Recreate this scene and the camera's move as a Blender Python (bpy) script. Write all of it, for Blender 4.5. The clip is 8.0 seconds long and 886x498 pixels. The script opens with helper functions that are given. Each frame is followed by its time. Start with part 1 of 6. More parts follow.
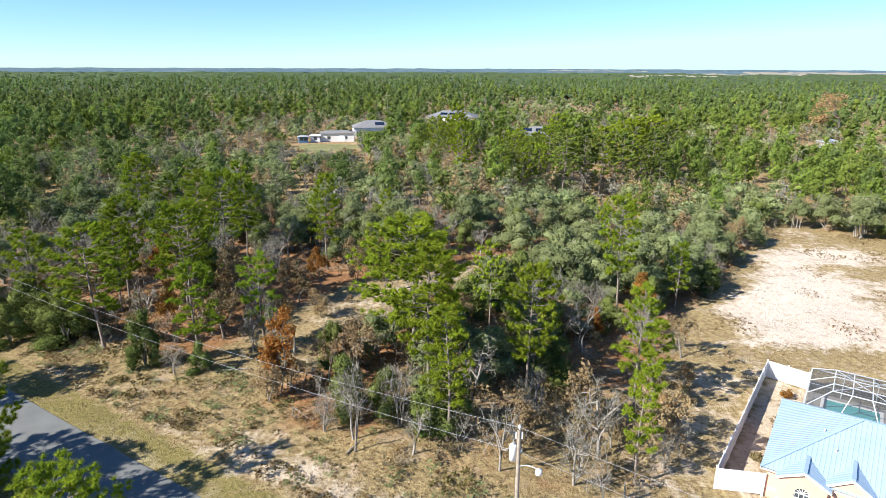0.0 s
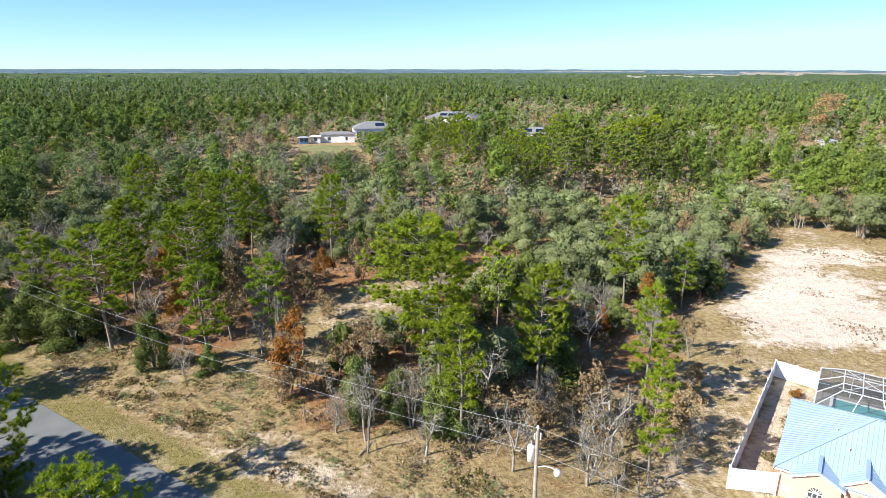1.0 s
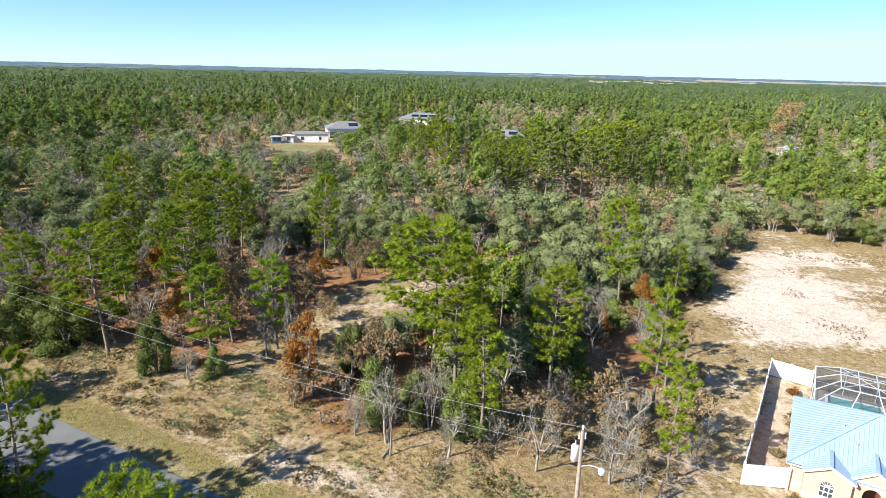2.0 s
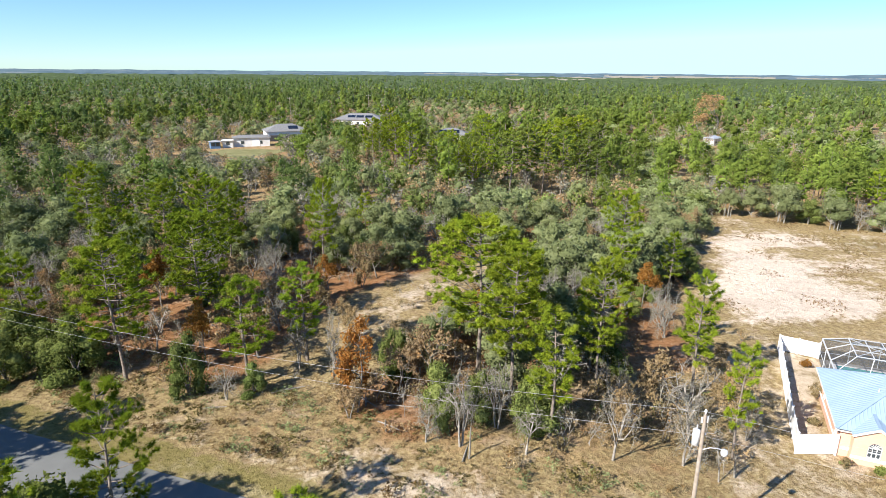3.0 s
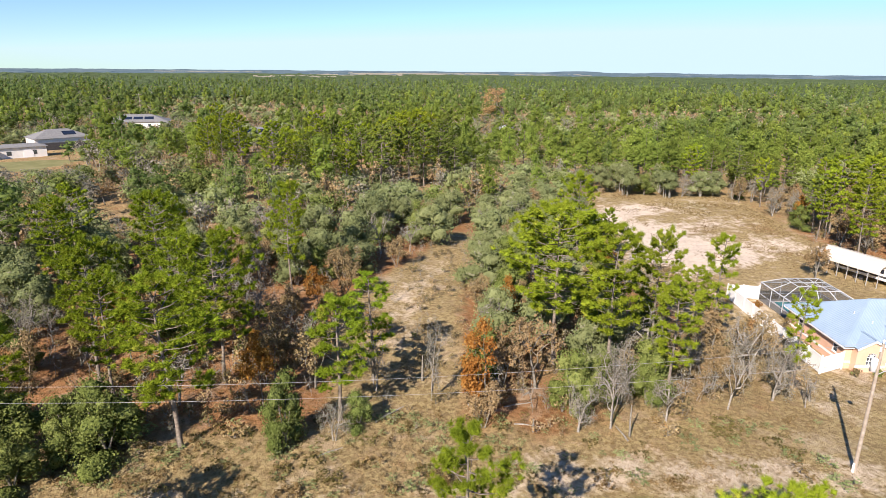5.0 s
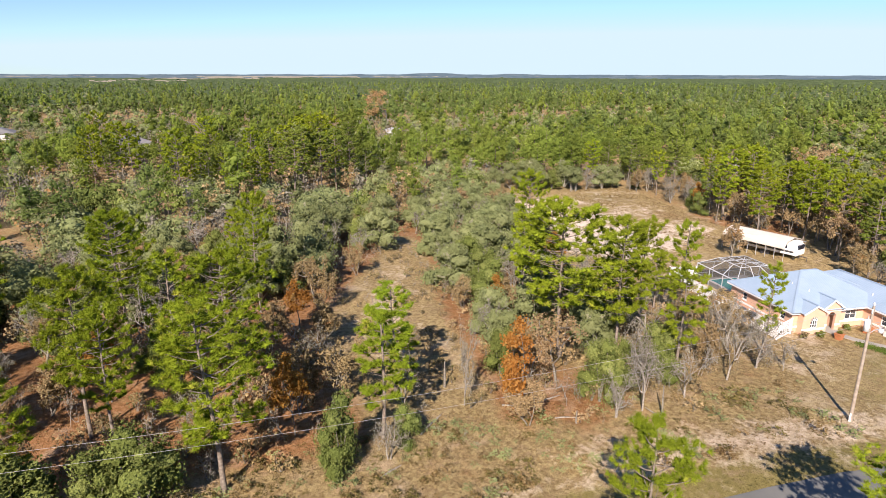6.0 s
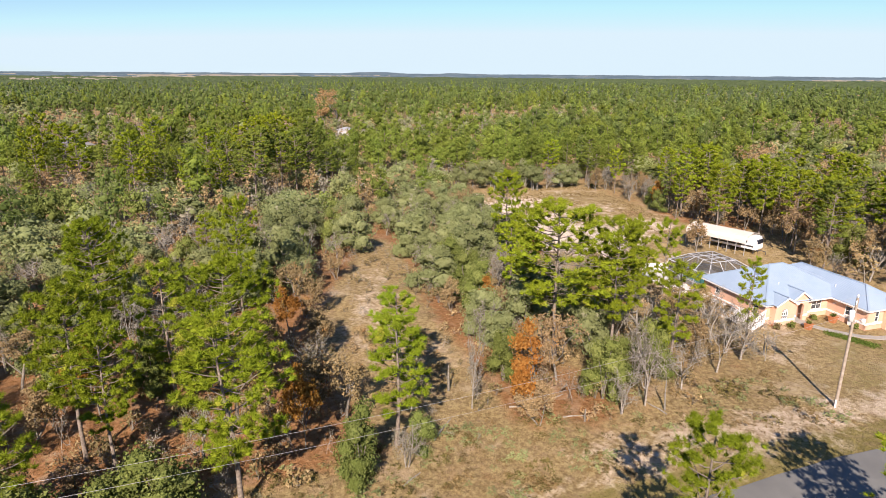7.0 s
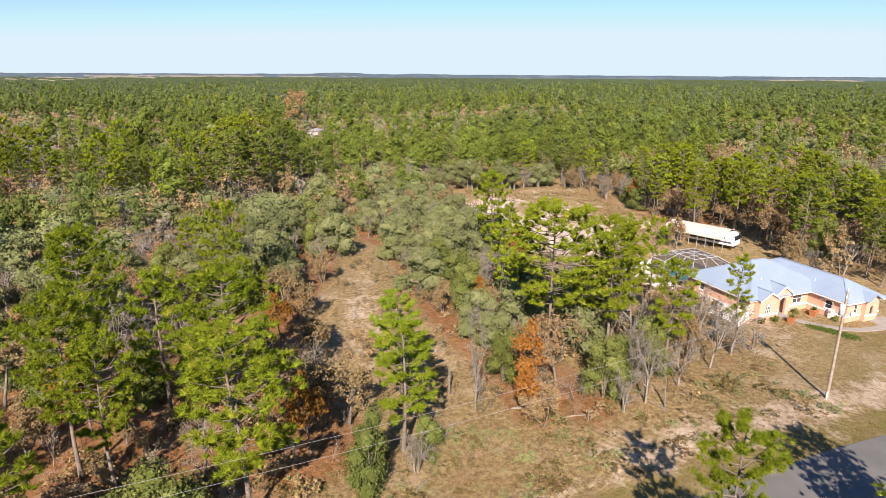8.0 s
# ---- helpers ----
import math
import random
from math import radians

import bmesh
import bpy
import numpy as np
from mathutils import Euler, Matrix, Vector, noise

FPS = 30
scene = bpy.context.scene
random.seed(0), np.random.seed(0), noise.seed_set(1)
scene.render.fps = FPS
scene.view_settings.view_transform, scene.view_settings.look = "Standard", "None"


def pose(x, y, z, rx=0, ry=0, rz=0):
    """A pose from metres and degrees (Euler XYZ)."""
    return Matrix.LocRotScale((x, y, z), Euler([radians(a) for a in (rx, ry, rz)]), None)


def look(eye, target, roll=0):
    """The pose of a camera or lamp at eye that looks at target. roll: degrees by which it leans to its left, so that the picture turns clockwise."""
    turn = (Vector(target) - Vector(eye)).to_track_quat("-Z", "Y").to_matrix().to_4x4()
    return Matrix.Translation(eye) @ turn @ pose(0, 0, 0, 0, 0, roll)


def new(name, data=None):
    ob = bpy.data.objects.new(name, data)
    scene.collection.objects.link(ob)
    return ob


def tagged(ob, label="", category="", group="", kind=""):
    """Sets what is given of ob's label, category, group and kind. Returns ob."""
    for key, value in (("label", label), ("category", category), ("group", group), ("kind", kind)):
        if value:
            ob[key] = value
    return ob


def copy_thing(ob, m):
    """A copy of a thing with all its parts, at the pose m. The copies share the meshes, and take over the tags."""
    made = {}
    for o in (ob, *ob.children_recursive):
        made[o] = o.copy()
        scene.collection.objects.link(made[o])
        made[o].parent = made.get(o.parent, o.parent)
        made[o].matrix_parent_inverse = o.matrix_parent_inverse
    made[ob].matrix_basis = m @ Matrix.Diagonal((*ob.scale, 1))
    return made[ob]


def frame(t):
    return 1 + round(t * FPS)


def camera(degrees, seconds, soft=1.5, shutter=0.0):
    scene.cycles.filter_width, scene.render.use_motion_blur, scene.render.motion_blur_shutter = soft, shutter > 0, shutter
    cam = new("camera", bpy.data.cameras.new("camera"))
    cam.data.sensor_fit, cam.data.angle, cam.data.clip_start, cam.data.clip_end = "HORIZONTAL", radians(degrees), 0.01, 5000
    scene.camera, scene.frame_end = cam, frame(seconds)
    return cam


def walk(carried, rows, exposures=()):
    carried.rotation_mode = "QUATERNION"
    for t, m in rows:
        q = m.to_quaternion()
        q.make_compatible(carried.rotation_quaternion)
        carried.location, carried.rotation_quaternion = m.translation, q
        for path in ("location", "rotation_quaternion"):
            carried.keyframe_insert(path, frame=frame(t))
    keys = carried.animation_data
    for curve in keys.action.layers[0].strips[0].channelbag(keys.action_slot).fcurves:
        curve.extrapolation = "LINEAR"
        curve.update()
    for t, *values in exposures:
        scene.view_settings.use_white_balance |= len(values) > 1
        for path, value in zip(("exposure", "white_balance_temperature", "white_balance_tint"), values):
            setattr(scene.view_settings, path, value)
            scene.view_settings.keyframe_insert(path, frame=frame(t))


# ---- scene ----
cam = camera(72.1, 8.0, soft=0.7)
PATH = [
    (0, (2.38, 1.623, 27.923), (2.269, 3.535, 27.348), 0.2),
    (0.5, (1.9, 1.649, 27.913), (1.792, 3.561, 27.339), 0.2),
    (1, (1.286, 1.569, 27.941), (1.182, 3.482, 27.368), 0.1),
    (1.5, (0.177, 1.406, 27.949), (0.094, 3.321, 27.379), 0.5),
    (1.7, (-1.013, 1.405, 27.941), (-1.058, 3.321, 27.373), 1.0),
    (3, (-14.254, 2.685, 27.572), (-13.983, 4.585, 27.007), 0.5),
    (3.5, (-20.731, 4.408, 27.45), (-20.279, 6.272, 26.88), 0.2),
    (4, (-27.424, 6.691, 27.188), (-26.781, 8.497, 26.616), 0.2),
    (4.2, (-29.98, 7.9, 27.106), (-29.265, 9.677, 26.531), 0.5),
    (5.3, (-43.578, 16.844, 26.246), (-42.469, 18.41, 25.683), 0.4),
    (5.5, (-45.707, 18.573, 26.217), (-44.525, 20.085, 25.654), 0.4),
    (6, (-49.819, 22.596, 26.299), (-48.478, 23.97, 25.742), 0.1),
    (6.5, (-51.919, 25.05, 26.462), (-50.496, 26.34, 25.904), 0.4),
    (7, (-52.902, 26.471, 26.524), (-51.437, 27.713, 25.965), 0.4),
    (7.5, (-53.539, 27.683, 26.558), (-52.041, 28.883, 25.998), 0.4),
    (8, (-54.185, 28.808, 26.524), (-52.655, 29.969, 25.967), 0.3),
]
walk(cam, [(t, look(eye, target, roll)) for t, eye, target, roll in PATH],
     [(0.0, 1.04, 5900, 11), (1.7, 1.04, 5950, 11), (3.5, 0.93, 6100, 13), (5.5, 0.76, 6560, 20), (8.0, 0.70, 6840, 24)])

# ---- world, sun, exposure ----
SUN_DIR = Vector((0.857, 0.514, -0.70)).normalized()
sun_data = bpy.data.lights.new("sun", "SUN")
sun_data.energy, sun_data.angle, sun_data.color = 5.4, radians(0.53), (1.0, 0.91, 0.76)
sun = new("sun", sun_data)
sun.matrix_world = Matrix.Translation((0, 0, 200)) @ SUN_DIR.to_track_quat("-Z", "Y").to_matrix().to_4x4()

world = bpy.data.worlds.new("sky")
scene.world = world
world.use_nodes = True
wn, wl = world.node_tree.nodes, world.node_tree.links
wn.clear()
sky = wn.new("ShaderNodeTexSky")
sky.sky_type, sky.sun_disc = "NISHITA", False
sky.sun_elevation = math.asin(-SUN_DIR.z)
sky.sun_rotation = math.atan2(-SUN_DIR.x, -SUN_DIR.y)
sky.altitude, sky.air_density, sky.dust_density, sky.ozone_density = 0, 0.85, 0.0, 2.6
bg = wn.new("ShaderNodeBackground")
bg.inputs["Strength"].default_value = 0.074
wo = wn.new("ShaderNodeOutputWorld")
tint = wn.new("ShaderNodeMix")
tint.data_type, tint.blend_type = "RGBA", "MULTIPLY"
tint.inputs[0].default_value = 1.0
tint.inputs[7].default_value = (0.78, 0.98, 1.14, 1)
wl.new(sky.outputs[0], tint.inputs[6])
haze = wn.new("ShaderNodeMix")
haze.data_type, haze.blend_type = "RGBA", "DARKEN"
haze.inputs[0].default_value = 1.0
haze.inputs[7].default_value = (5.5, 7.5, 8.2, 1)
wl.new(tint.outputs[2], haze.inputs[6])
wl.new(haze.outputs[2], bg.inputs[0])
wl.new(bg.outputs[0], wo.inputs[0])

# ---- materials ----


class Mat:
    """A material under construction: small shorthands for nodes and links."""

    def __init__(self, name):
        self.m = bpy.data.materials.new(name)
        self.m.use_nodes = True
        self.t = self.m.node_tree
        self.t.nodes.clear()
        self.out = self.t.nodes.new("ShaderNodeOutputMaterial")

    def n(self, kind, **kw):
        node = self.t.nodes.new(kind)
        for k, val in kw.items():
            node.inputs[k].default_value = val
        return node

    def l(self, a, b):
        self.t.links.new(a, b)

    def noise(self, scale, detail=3.0, rough=0.55, world_space=True):
        tex = self.n("ShaderNodeTexNoise", Scale=scale, Detail=detail, Roughness=rough)
        if world_space:
            self.l(self.geo().outputs["Position"], tex.inputs["Vector"])
        return tex.outputs["Fac"]

    def geo(self):
        return self.n("ShaderNodeNewGeometry")

    def ramp(self, fac, stops):
        r = self.n("ShaderNodeValToRGB")
        el = r.color_ramp.elements
        while len(el) < len(stops):
            el.new(0.5)
        for e, (p, c) in zip(el, stops):
            e.position, e.color = p, (*c, 1)
        self.l(fac, r.inputs[0])
        return r.outputs[0]

    def mix(self, fac, a, b, mode="MIX"):
        x = self.t.nodes.new("ShaderNodeMix")
        x.data_type, x.blend_type = "RGBA", mode
        for sock, val in ((x.inputs[0], fac), (x.inputs[6], a), (x.inputs[7], b)):
            if isinstance(val, (int, float)):
                sock.default_value = val
            elif isinstance(val, tuple):
                sock.default_value = (*val, 1)
            else:
                self.l(val, sock)
        return x.outputs[2]

    def math(self, op, a, b=0.0, clamp=False):
        x = self.t.nodes.new("ShaderNodeMath")
        x.operation, x.use_clamp = op, clamp
        for sock, val in zip(x.inputs, (a, b)):
            if isinstance(val, (int, float)):
                sock.default_value = val
            else:
                self.l(val, sock)
        return x.outputs[0]

    def bump(self, height, strength=0.4, distance=0.1):
        b = self.n("ShaderNodeBump", Strength=strength, Distance=distance)
        self.l(height, b.inputs["Height"])
        return b.outputs[0]

    def surface(self, color, rough=0.9, metal=0.0, normal=None, spec=0.2, alpha=None):
        p = self.n("ShaderNodeBsdfPrincipled", Roughness=rough, Metallic=metal)
        p.inputs["Specular IOR Level"].default_value = spec
        if isinstance(color, tuple):
            p.inputs["Base Color"].default_value = (*color, 1)
        else:
            self.l(color, p.inputs["Base Color"])
        if normal is not None:
            self.l(normal, p.inputs["Normal"])
        if alpha is not None:
            p.inputs["Alpha"].default_value = alpha
        self.l(p.outputs[0], self.out.inputs[0])
        self.shader = p
        return self.m


def leaf_material(name, dark, mid, light, odd=None, through_light=0.35, grain=2.6, mottle=0.9, relief=0.45):
    """Foliage: colour by leaf, by tree and by a slow drift over the woods; light comes through."""
    k = Mat(name)
    island = k.geo().outputs["Random Per Island"]
    tone_n = k.t.nodes.new("ShaderNodeAttribute")
    tone_n.attribute_name = "tone"
    obj = k.n("ShaderNodeObjectInfo").outputs["Random"]
    col = k.ramp(island, [(0.0, dark), (0.5, mid), (1.0, light)])
    per_tree = k.math("ADD", k.math("MULTIPLY", obj, 0.6), k.math("MULTIPLY", tone_n.outputs["Fac"], 0.9))
    shade = k.math("ADD", k.math("MULTIPLY", k.math("FRACT", per_tree), 0.5), 0.66)
    fine = k.noise(grain, 3.0, 0.65)
    shade = k.math("MULTIPLY", shade, k.math("ADD", k.math("MULTIPLY", fine, mottle), 1.0 - 0.5 * mottle))
    hs = k.n("ShaderNodeHueSaturation")
    k.l(col, hs.inputs["Color"])
    k.l(shade, hs.inputs["Value"])
    hue = k.math("ADD", k.math("MULTIPLY", k.noise(0.045, 2.0), 0.05), 0.475)
    k.l(hue, hs.inputs["Hue"])
    c = hs.outputs[0]
    if odd:
        pick = k.math("GREATER_THAN", k.noise(0.6, 1.0), 0.68)
        c = k.mix(pick, c, odd)
    d = k.n("ShaderNodeBsdfDiffuse", Roughness=0.9)
    tr = k.n("ShaderNodeBsdfTranslucent")
    k.l(c, d.inputs[0])
    k.l(k.bump(fine, 1.0, relief), d.inputs["Normal"])
    k.l(c, tr.inputs[0])
    mx = k.n("ShaderNodeMixShader", Fac=through_light)
    k.l(d.outputs[0], mx.inputs[1])
    k.l(tr.outputs[0], mx.inputs[2])
    k.l(mx.outputs[0], k.out.inputs[0])
    return k.m


def bark_material(name, a, b, scale=6.0):
    k = Mat(name)
    col = k.ramp(k.noise(scale, 4.0), [(0.3, a), (0.7, b)])
    return k.surface(col, 0.95, normal=k.bump(k.noise(scale * 4), 0.6, 0.03))


def painted(name, a, b, scale=1.5, rough=0.7, metal=0.0, bump=0.15, spec=0.3):
    k = Mat(name)
    col = k.mix(k.math("MULTIPLY", k.noise(scale * 9, 2.0), 0.35), k.ramp(k.noise(scale), [(0.3, a), (0.7, b)]), a, "MULTIPLY")
    col = k.mix(0.65, col, k.ramp(k.noise(scale), [(0.3, a), (0.7, b)]))
    return k.surface(col, rough, metal, k.bump(k.noise(scale * 14), bump, 0.01), spec)


M_PINE = leaf_material("pine_needles", (0.255, 0.340, 0.026), (0.330, 0.425, 0.034), (0.405, 0.500, 0.046), (0.420, 0.450, 0.060), 0.42)
# The same pine green, muted and low in contrast as distance makes it look.
M_WOODPINE = leaf_material("muted_pine_needles", (0.18, 0.237, 0.046), (0.228, 0.296, 0.057), (0.282, 0.355, 0.074), None, 0.46, 2.6, 0.6, 0.22)
# Darker, bluer copy of the pine green: far self-shading and haze put into colour.
M_HAZEPINE = leaf_material("haze_dulled_needles", (0.145, 0.201, 0.057), (0.188, 0.254, 0.074), (0.236, 0.309, 0.094), None, 0.46, 2.6, 0.6, 0.22)
M_OAK = leaf_material("oak_leaves", (0.236, 0.276, 0.118), (0.290, 0.334, 0.146), (0.344, 0.388, 0.182), (0.338, 0.338, 0.218), 0.40, 2.6, 0.7, 0.25)
M_DARK = leaf_material("evergreen_leaves", (0.131, 0.166, 0.042), (0.200, 0.246, 0.066), (0.281, 0.326, 0.103), None, 0.2)
M_BROWN = leaf_material("withered_leaves", (0.310, 0.221, 0.109), (0.404, 0.301, 0.156), (0.498, 0.381, 0.221), (0.414, 0.254, 0.113), 0.25)
M_RUST = leaf_material("rust_leaves", (0.336, 0.141, 0.032), (0.448, 0.215, 0.052), (0.528, 0.296, 0.088), (0.400, 0.274, 0.088), 0.42)
M_TAN = leaf_material("tan_leaves", (0.42, 0.24, 0.11), (0.54, 0.33, 0.16), (0.64, 0.43, 0.24), None, 0.35)
M_MOSS = leaf_material("grey_moss", (0.222, 0.208, 0.156), (0.310, 0.292, 0.220), (0.400, 0.378, 0.296), None, 0.2)
M_BARK = bark_material("pine_bark", (0.13, 0.105, 0.085), (0.31, 0.265, 0.22))
M_OAKBARK = bark_material("oak_bark", (0.12, 0.105, 0.085), (0.30, 0.28, 0.24))
M_LIMB = bark_material("grey_oak_bark", (0.20, 0.185, 0.155), (0.40, 0.375, 0.33))
M_DEAD = bark_material("bleached_wood", (0.20, 0.18, 0.15), (0.40, 0.37, 0.33))
M_STRAW = leaf_material("dry_grass", (0.170, 0.111, 0.047), (0.272, 0.187, 0.085), (0.374, 0.281, 0.145), None, 0.3)
M_GREENGRASS = leaf_material("verge_grass", (0.104, 0.092, 0.030), (0.160, 0.136, 0.048), (0.232, 0.192, 0.076), None, 0.3)
M_LAWN = leaf_material("green_lawn_grass", (0.09, 0.15, 0.03), (0.13, 0.21, 0.045), (0.18, 0.27, 0.06), None, 0.3)
M_SCRUB = leaf_material("scrub_leaves", (0.165, 0.150, 0.068), (0.285, 0.225, 0.112), (0.420, 0.330, 0.180), (0.180, 0.225, 0.075), 0.3)


def ground_material():
    """Sandy soil: bare sand, dry grass, needle litter and mown verge, by the zone weights on the mesh and noise."""
    k = Mat("sandy_ground")
    at = k.t.nodes.new("ShaderNodeAttribute")
    at.attribute_name = "zones"
    sep = k.n("ShaderNodeSeparateColor")
    k.l(at.outputs["Color"], sep.inputs[0])
    sand_w, litter_w, verge_w = sep.outputs[0], sep.outputs[1], sep.outputs[2]
    big, mid_n, fine, grain = k.noise(0.09, 4), k.noise(0.45, 5, 0.65), k.noise(2.2, 5, 0.7), k.noise(9.0, 4, 0.7)
    grass = k.ramp(fine, [(0.25, (0.165, 0.115, 0.050)), (0.46, (0.29, 0.213, 0.104)), (0.60, (0.43, 0.338, 0.168)), (0.72, (0.35, 0.273, 0.114)), (0.88, (0.22, 0.185, 0.064))])
    sand = k.ramp(fine, [(0.25, (0.56, 0.45, 0.345)), (0.5, (0.71, 0.595, 0.48)), (0.8, (0.81, 0.715, 0.61))])
    litter = k.ramp(fine, [(0.25, (0.16, 0.075, 0.032)), (0.45, (0.29, 0.145, 0.062)), (0.62, (0.37, 0.205, 0.10)), (0.85, (0.44, 0.32, 0.21))])
    white_w = at.outputs["Alpha"]
    pale = k.ramp(fine, [(0.25, (0.46, 0.365, 0.255)), (0.5, (0.60, 0.49, 0.36)), (0.8, (0.71, 0.61, 0.475))])
    sand = k.mix(white_w, pale, sand)
    verge = k.ramp(fine, [(0.25, (0.15, 0.128, 0.044)), (0.5, (0.24, 0.20, 0.072)), (0.8, (0.335, 0.275, 0.115))])

    def weight(w, gain=2.6):
        wob = k.math("ADD", w, k.math("MULTIPLY", k.math("SUBTRACT", mid_n, 0.5), 1.5))
        wob = k.math("ADD", wob, k.math("MULTIPLY", k.math("SUBTRACT", fine, 0.5), 0.7))
        return k.math("MULTIPLY", k.math("SUBTRACT", wob, 0.32), gain, True)

    c = k.mix(weight(litter_w, 2.0), grass, litter)
    c = k.mix(weight(verge_w, 3.5), c, verge)
    patches = k.math("MULTIPLY", k.math("SUBTRACT", k.math("ADD", k.math("MULTIPLY", mid_n, 0.55), k.math("MULTIPLY", k.noise(0.16, 4, 0.6), 0.45)), 0.525), 6.0, True)
    c = k.mix(k.math("MULTIPLY", patches, 0.62), c, sand)
    c = k.mix(weight(sand_w), c, sand)
    streak = k.math("MULTIPLY", k.math("SUBTRACT", k.noise(0.75, 5, 0.72), 0.53), 7.0, True)
    c = k.mix(k.math("MULTIPLY", streak, 0.55), c, (0.345, 0.245, 0.15))
    speck = k.math("MULTIPLY", k.math("SUBTRACT", grain, 0.56), 5.0, True)
    c = k.mix(k.math("MULTIPLY", speck, 0.45), c, (0.17, 0.11, 0.06))
    drift = k.math("ADD", k.math("MULTIPLY", big, 0.5), 0.75)
    hs = k.n("ShaderNodeHueSaturation")
    k.l(c, hs.inputs["Color"])
    k.l(drift, hs.inputs["Value"])
    return k.surface(hs.outputs[0], 0.97, normal=k.bump(k.math("ADD", fine, k.math("MULTIPLY", grain, 0.6)), 0.9, 0.25), spec=0.1)


M_GROUND = ground_material()


def asphalt_material():
    k = Mat("worn_asphalt")
    c = k.ramp(k.noise(0.5, 5), [(0.3, (0.155, 0.160, 0.150)), (0.7, (0.205, 0.210, 0.196))])
    c = k.mix(k.math("MULTIPLY", k.noise(25, 2), 0.5), c, (0.12, 0.12, 0.125))
    return k.surface(c, 0.9, normal=k.bump(k.noise(40), 0.3, 0.01), spec=0.25)


M_ROAD = asphalt_material()
M_STUCCO = painted("peach_stucco", (0.64, 0.40, 0.285), (0.71, 0.46, 0.335), 0.8, 0.9)
M_WHITE = painted("white_paint", (0.78, 0.78, 0.77), (0.84, 0.84, 0.83), 0.7, 0.55)
M_VINYL = painted("white_vinyl", (0.76, 0.77, 0.78), (0.84, 0.84, 0.84), 0.5, 0.45)
M_ROOF = painted("pale_blue_metal_roof", (0.285, 0.385, 0.50), (0.335, 0.435, 0.55), 0.5, 0.5, 0.1, 0.05, 0.4)
M_ALU = painted("bronze_white_aluminium", (0.50, 0.52, 0.55), (0.58, 0.60, 0.62), 1.0, 0.45)
M_CONC = painted("pale_concrete", (0.31, 0.295, 0.265), (0.39, 0.37, 0.335), 1.2, 0.9)
M_DOORWOOD = painted("brown_door", (0.10, 0.045, 0.025), (0.15, 0.07, 0.04), 2.0, 0.5)
M_TERRA = painted("terracotta", (0.40, 0.155, 0.065), (0.48, 0.20, 0.09), 4.0, 0.85)
M_POLE = painted("weathered_pole_wood", (0.28, 0.23, 0.18), (0.41, 0.355, 0.295), 2.5, 0.95)
M_GREYMETAL = painted("grey_metal", (0.50, 0.52, 0.54), (0.60, 0.61, 0.63), 1.5, 0.4, 0.4)
M_WIRE = painted("aluminium_wire", (0.36, 0.36, 0.36), (0.44, 0.44, 0.44), 2.0, 0.5, 0.3)
M_CARPORT = painted("cream_sheet_metal", (0.62, 0.57, 0.50), (0.70, 0.65, 0.58), 0.6, 0.5)
M_DARKGREY = painted("dark_trim", (0.05, 0.05, 0.055), (0.08, 0.08, 0.085), 2.0, 0.6)
M_SHINGLE = painted("grey_shingle", (0.17, 0.17, 0.175), (0.24, 0.24, 0.24), 2.0, 0.9)
M_FARWALL = painted("weathered_white_siding", (0.66, 0.66, 0.64), (0.76, 0.75, 0.73), 0.7, 0.8)
M_SOLAR = painted("solar_glass", (0.012, 0.018, 0.035), (0.02, 0.028, 0.05), 2.0, 0.15, 0.0, 0.02, 0.6)
M_LAWNGROUND = painted("mown_lawn", (0.17, 0.175, 0.075), (0.27, 0.25, 0.125), 0.25, 0.95, 0.0, 0.4, 0.05)
M_BLUE = painted("blue_paint", (0.10, 0.20, 0.36), (0.16, 0.27, 0.44), 2.0, 0.7)


def glass_material(name, tint, rough=0.05):
    k = Mat(name)
    return k.surface(tint, rough, spec=0.7)


M_GLASS = glass_material("window_glass", (0.055, 0.065, 0.075))


def screen_material():
    k = Mat("insect_screen")
    d = k.n("ShaderNodeBsdfDiffuse")
    d.inputs[0].default_value = (0.10, 0.105, 0.11, 1)
    t = k.n("ShaderNodeBsdfTransparent")
    mx = k.n("ShaderNodeMixShader", Fac=0.40)
    k.l(d.outputs[0], mx.inputs[2])
    k.l(t.outputs[0], mx.inputs[1])
    k.l(mx.outputs[0], k.out.inputs[0])
    return k.m


M_SCREEN = screen_material()


def water_material():
    k = Mat("pool_water")
    return k.surface(k.ramp(k.noise(0.5), [(0.3, (0.06, 0.36, 0.36)), (0.7, (0.10, 0.46, 0.45))]), 0.06, normal=k.bump(k.noise(3.0), 0.15, 0.05), spec=0.5)


M_WATER = water_material()

# ---- mesh helpers ----


def mesh_of(name, verts, faces, mats, index=None, tone=None, smooth=False):
    me = bpy.data.meshes.new(name)
    me.from_pydata(np.asarray(verts, float).tolist(), [], faces.tolist() if isinstance(faces, np.ndarray) else faces)
    for m in mats:
        me.materials.append(m)
    if index is not None:
        me.polygons.foreach_set("material_index", np.asarray(index, np.int32))
    if tone is not None:
        at = me.attributes.new("tone", "FLOAT", "POINT")
        at.data.foreach_set("value", np.asarray(tone, np.float32))
    if smooth:
        me.polygons.foreach_set("use_smooth", np.ones(len(me.polygons), bool))
    me.update()
    return me


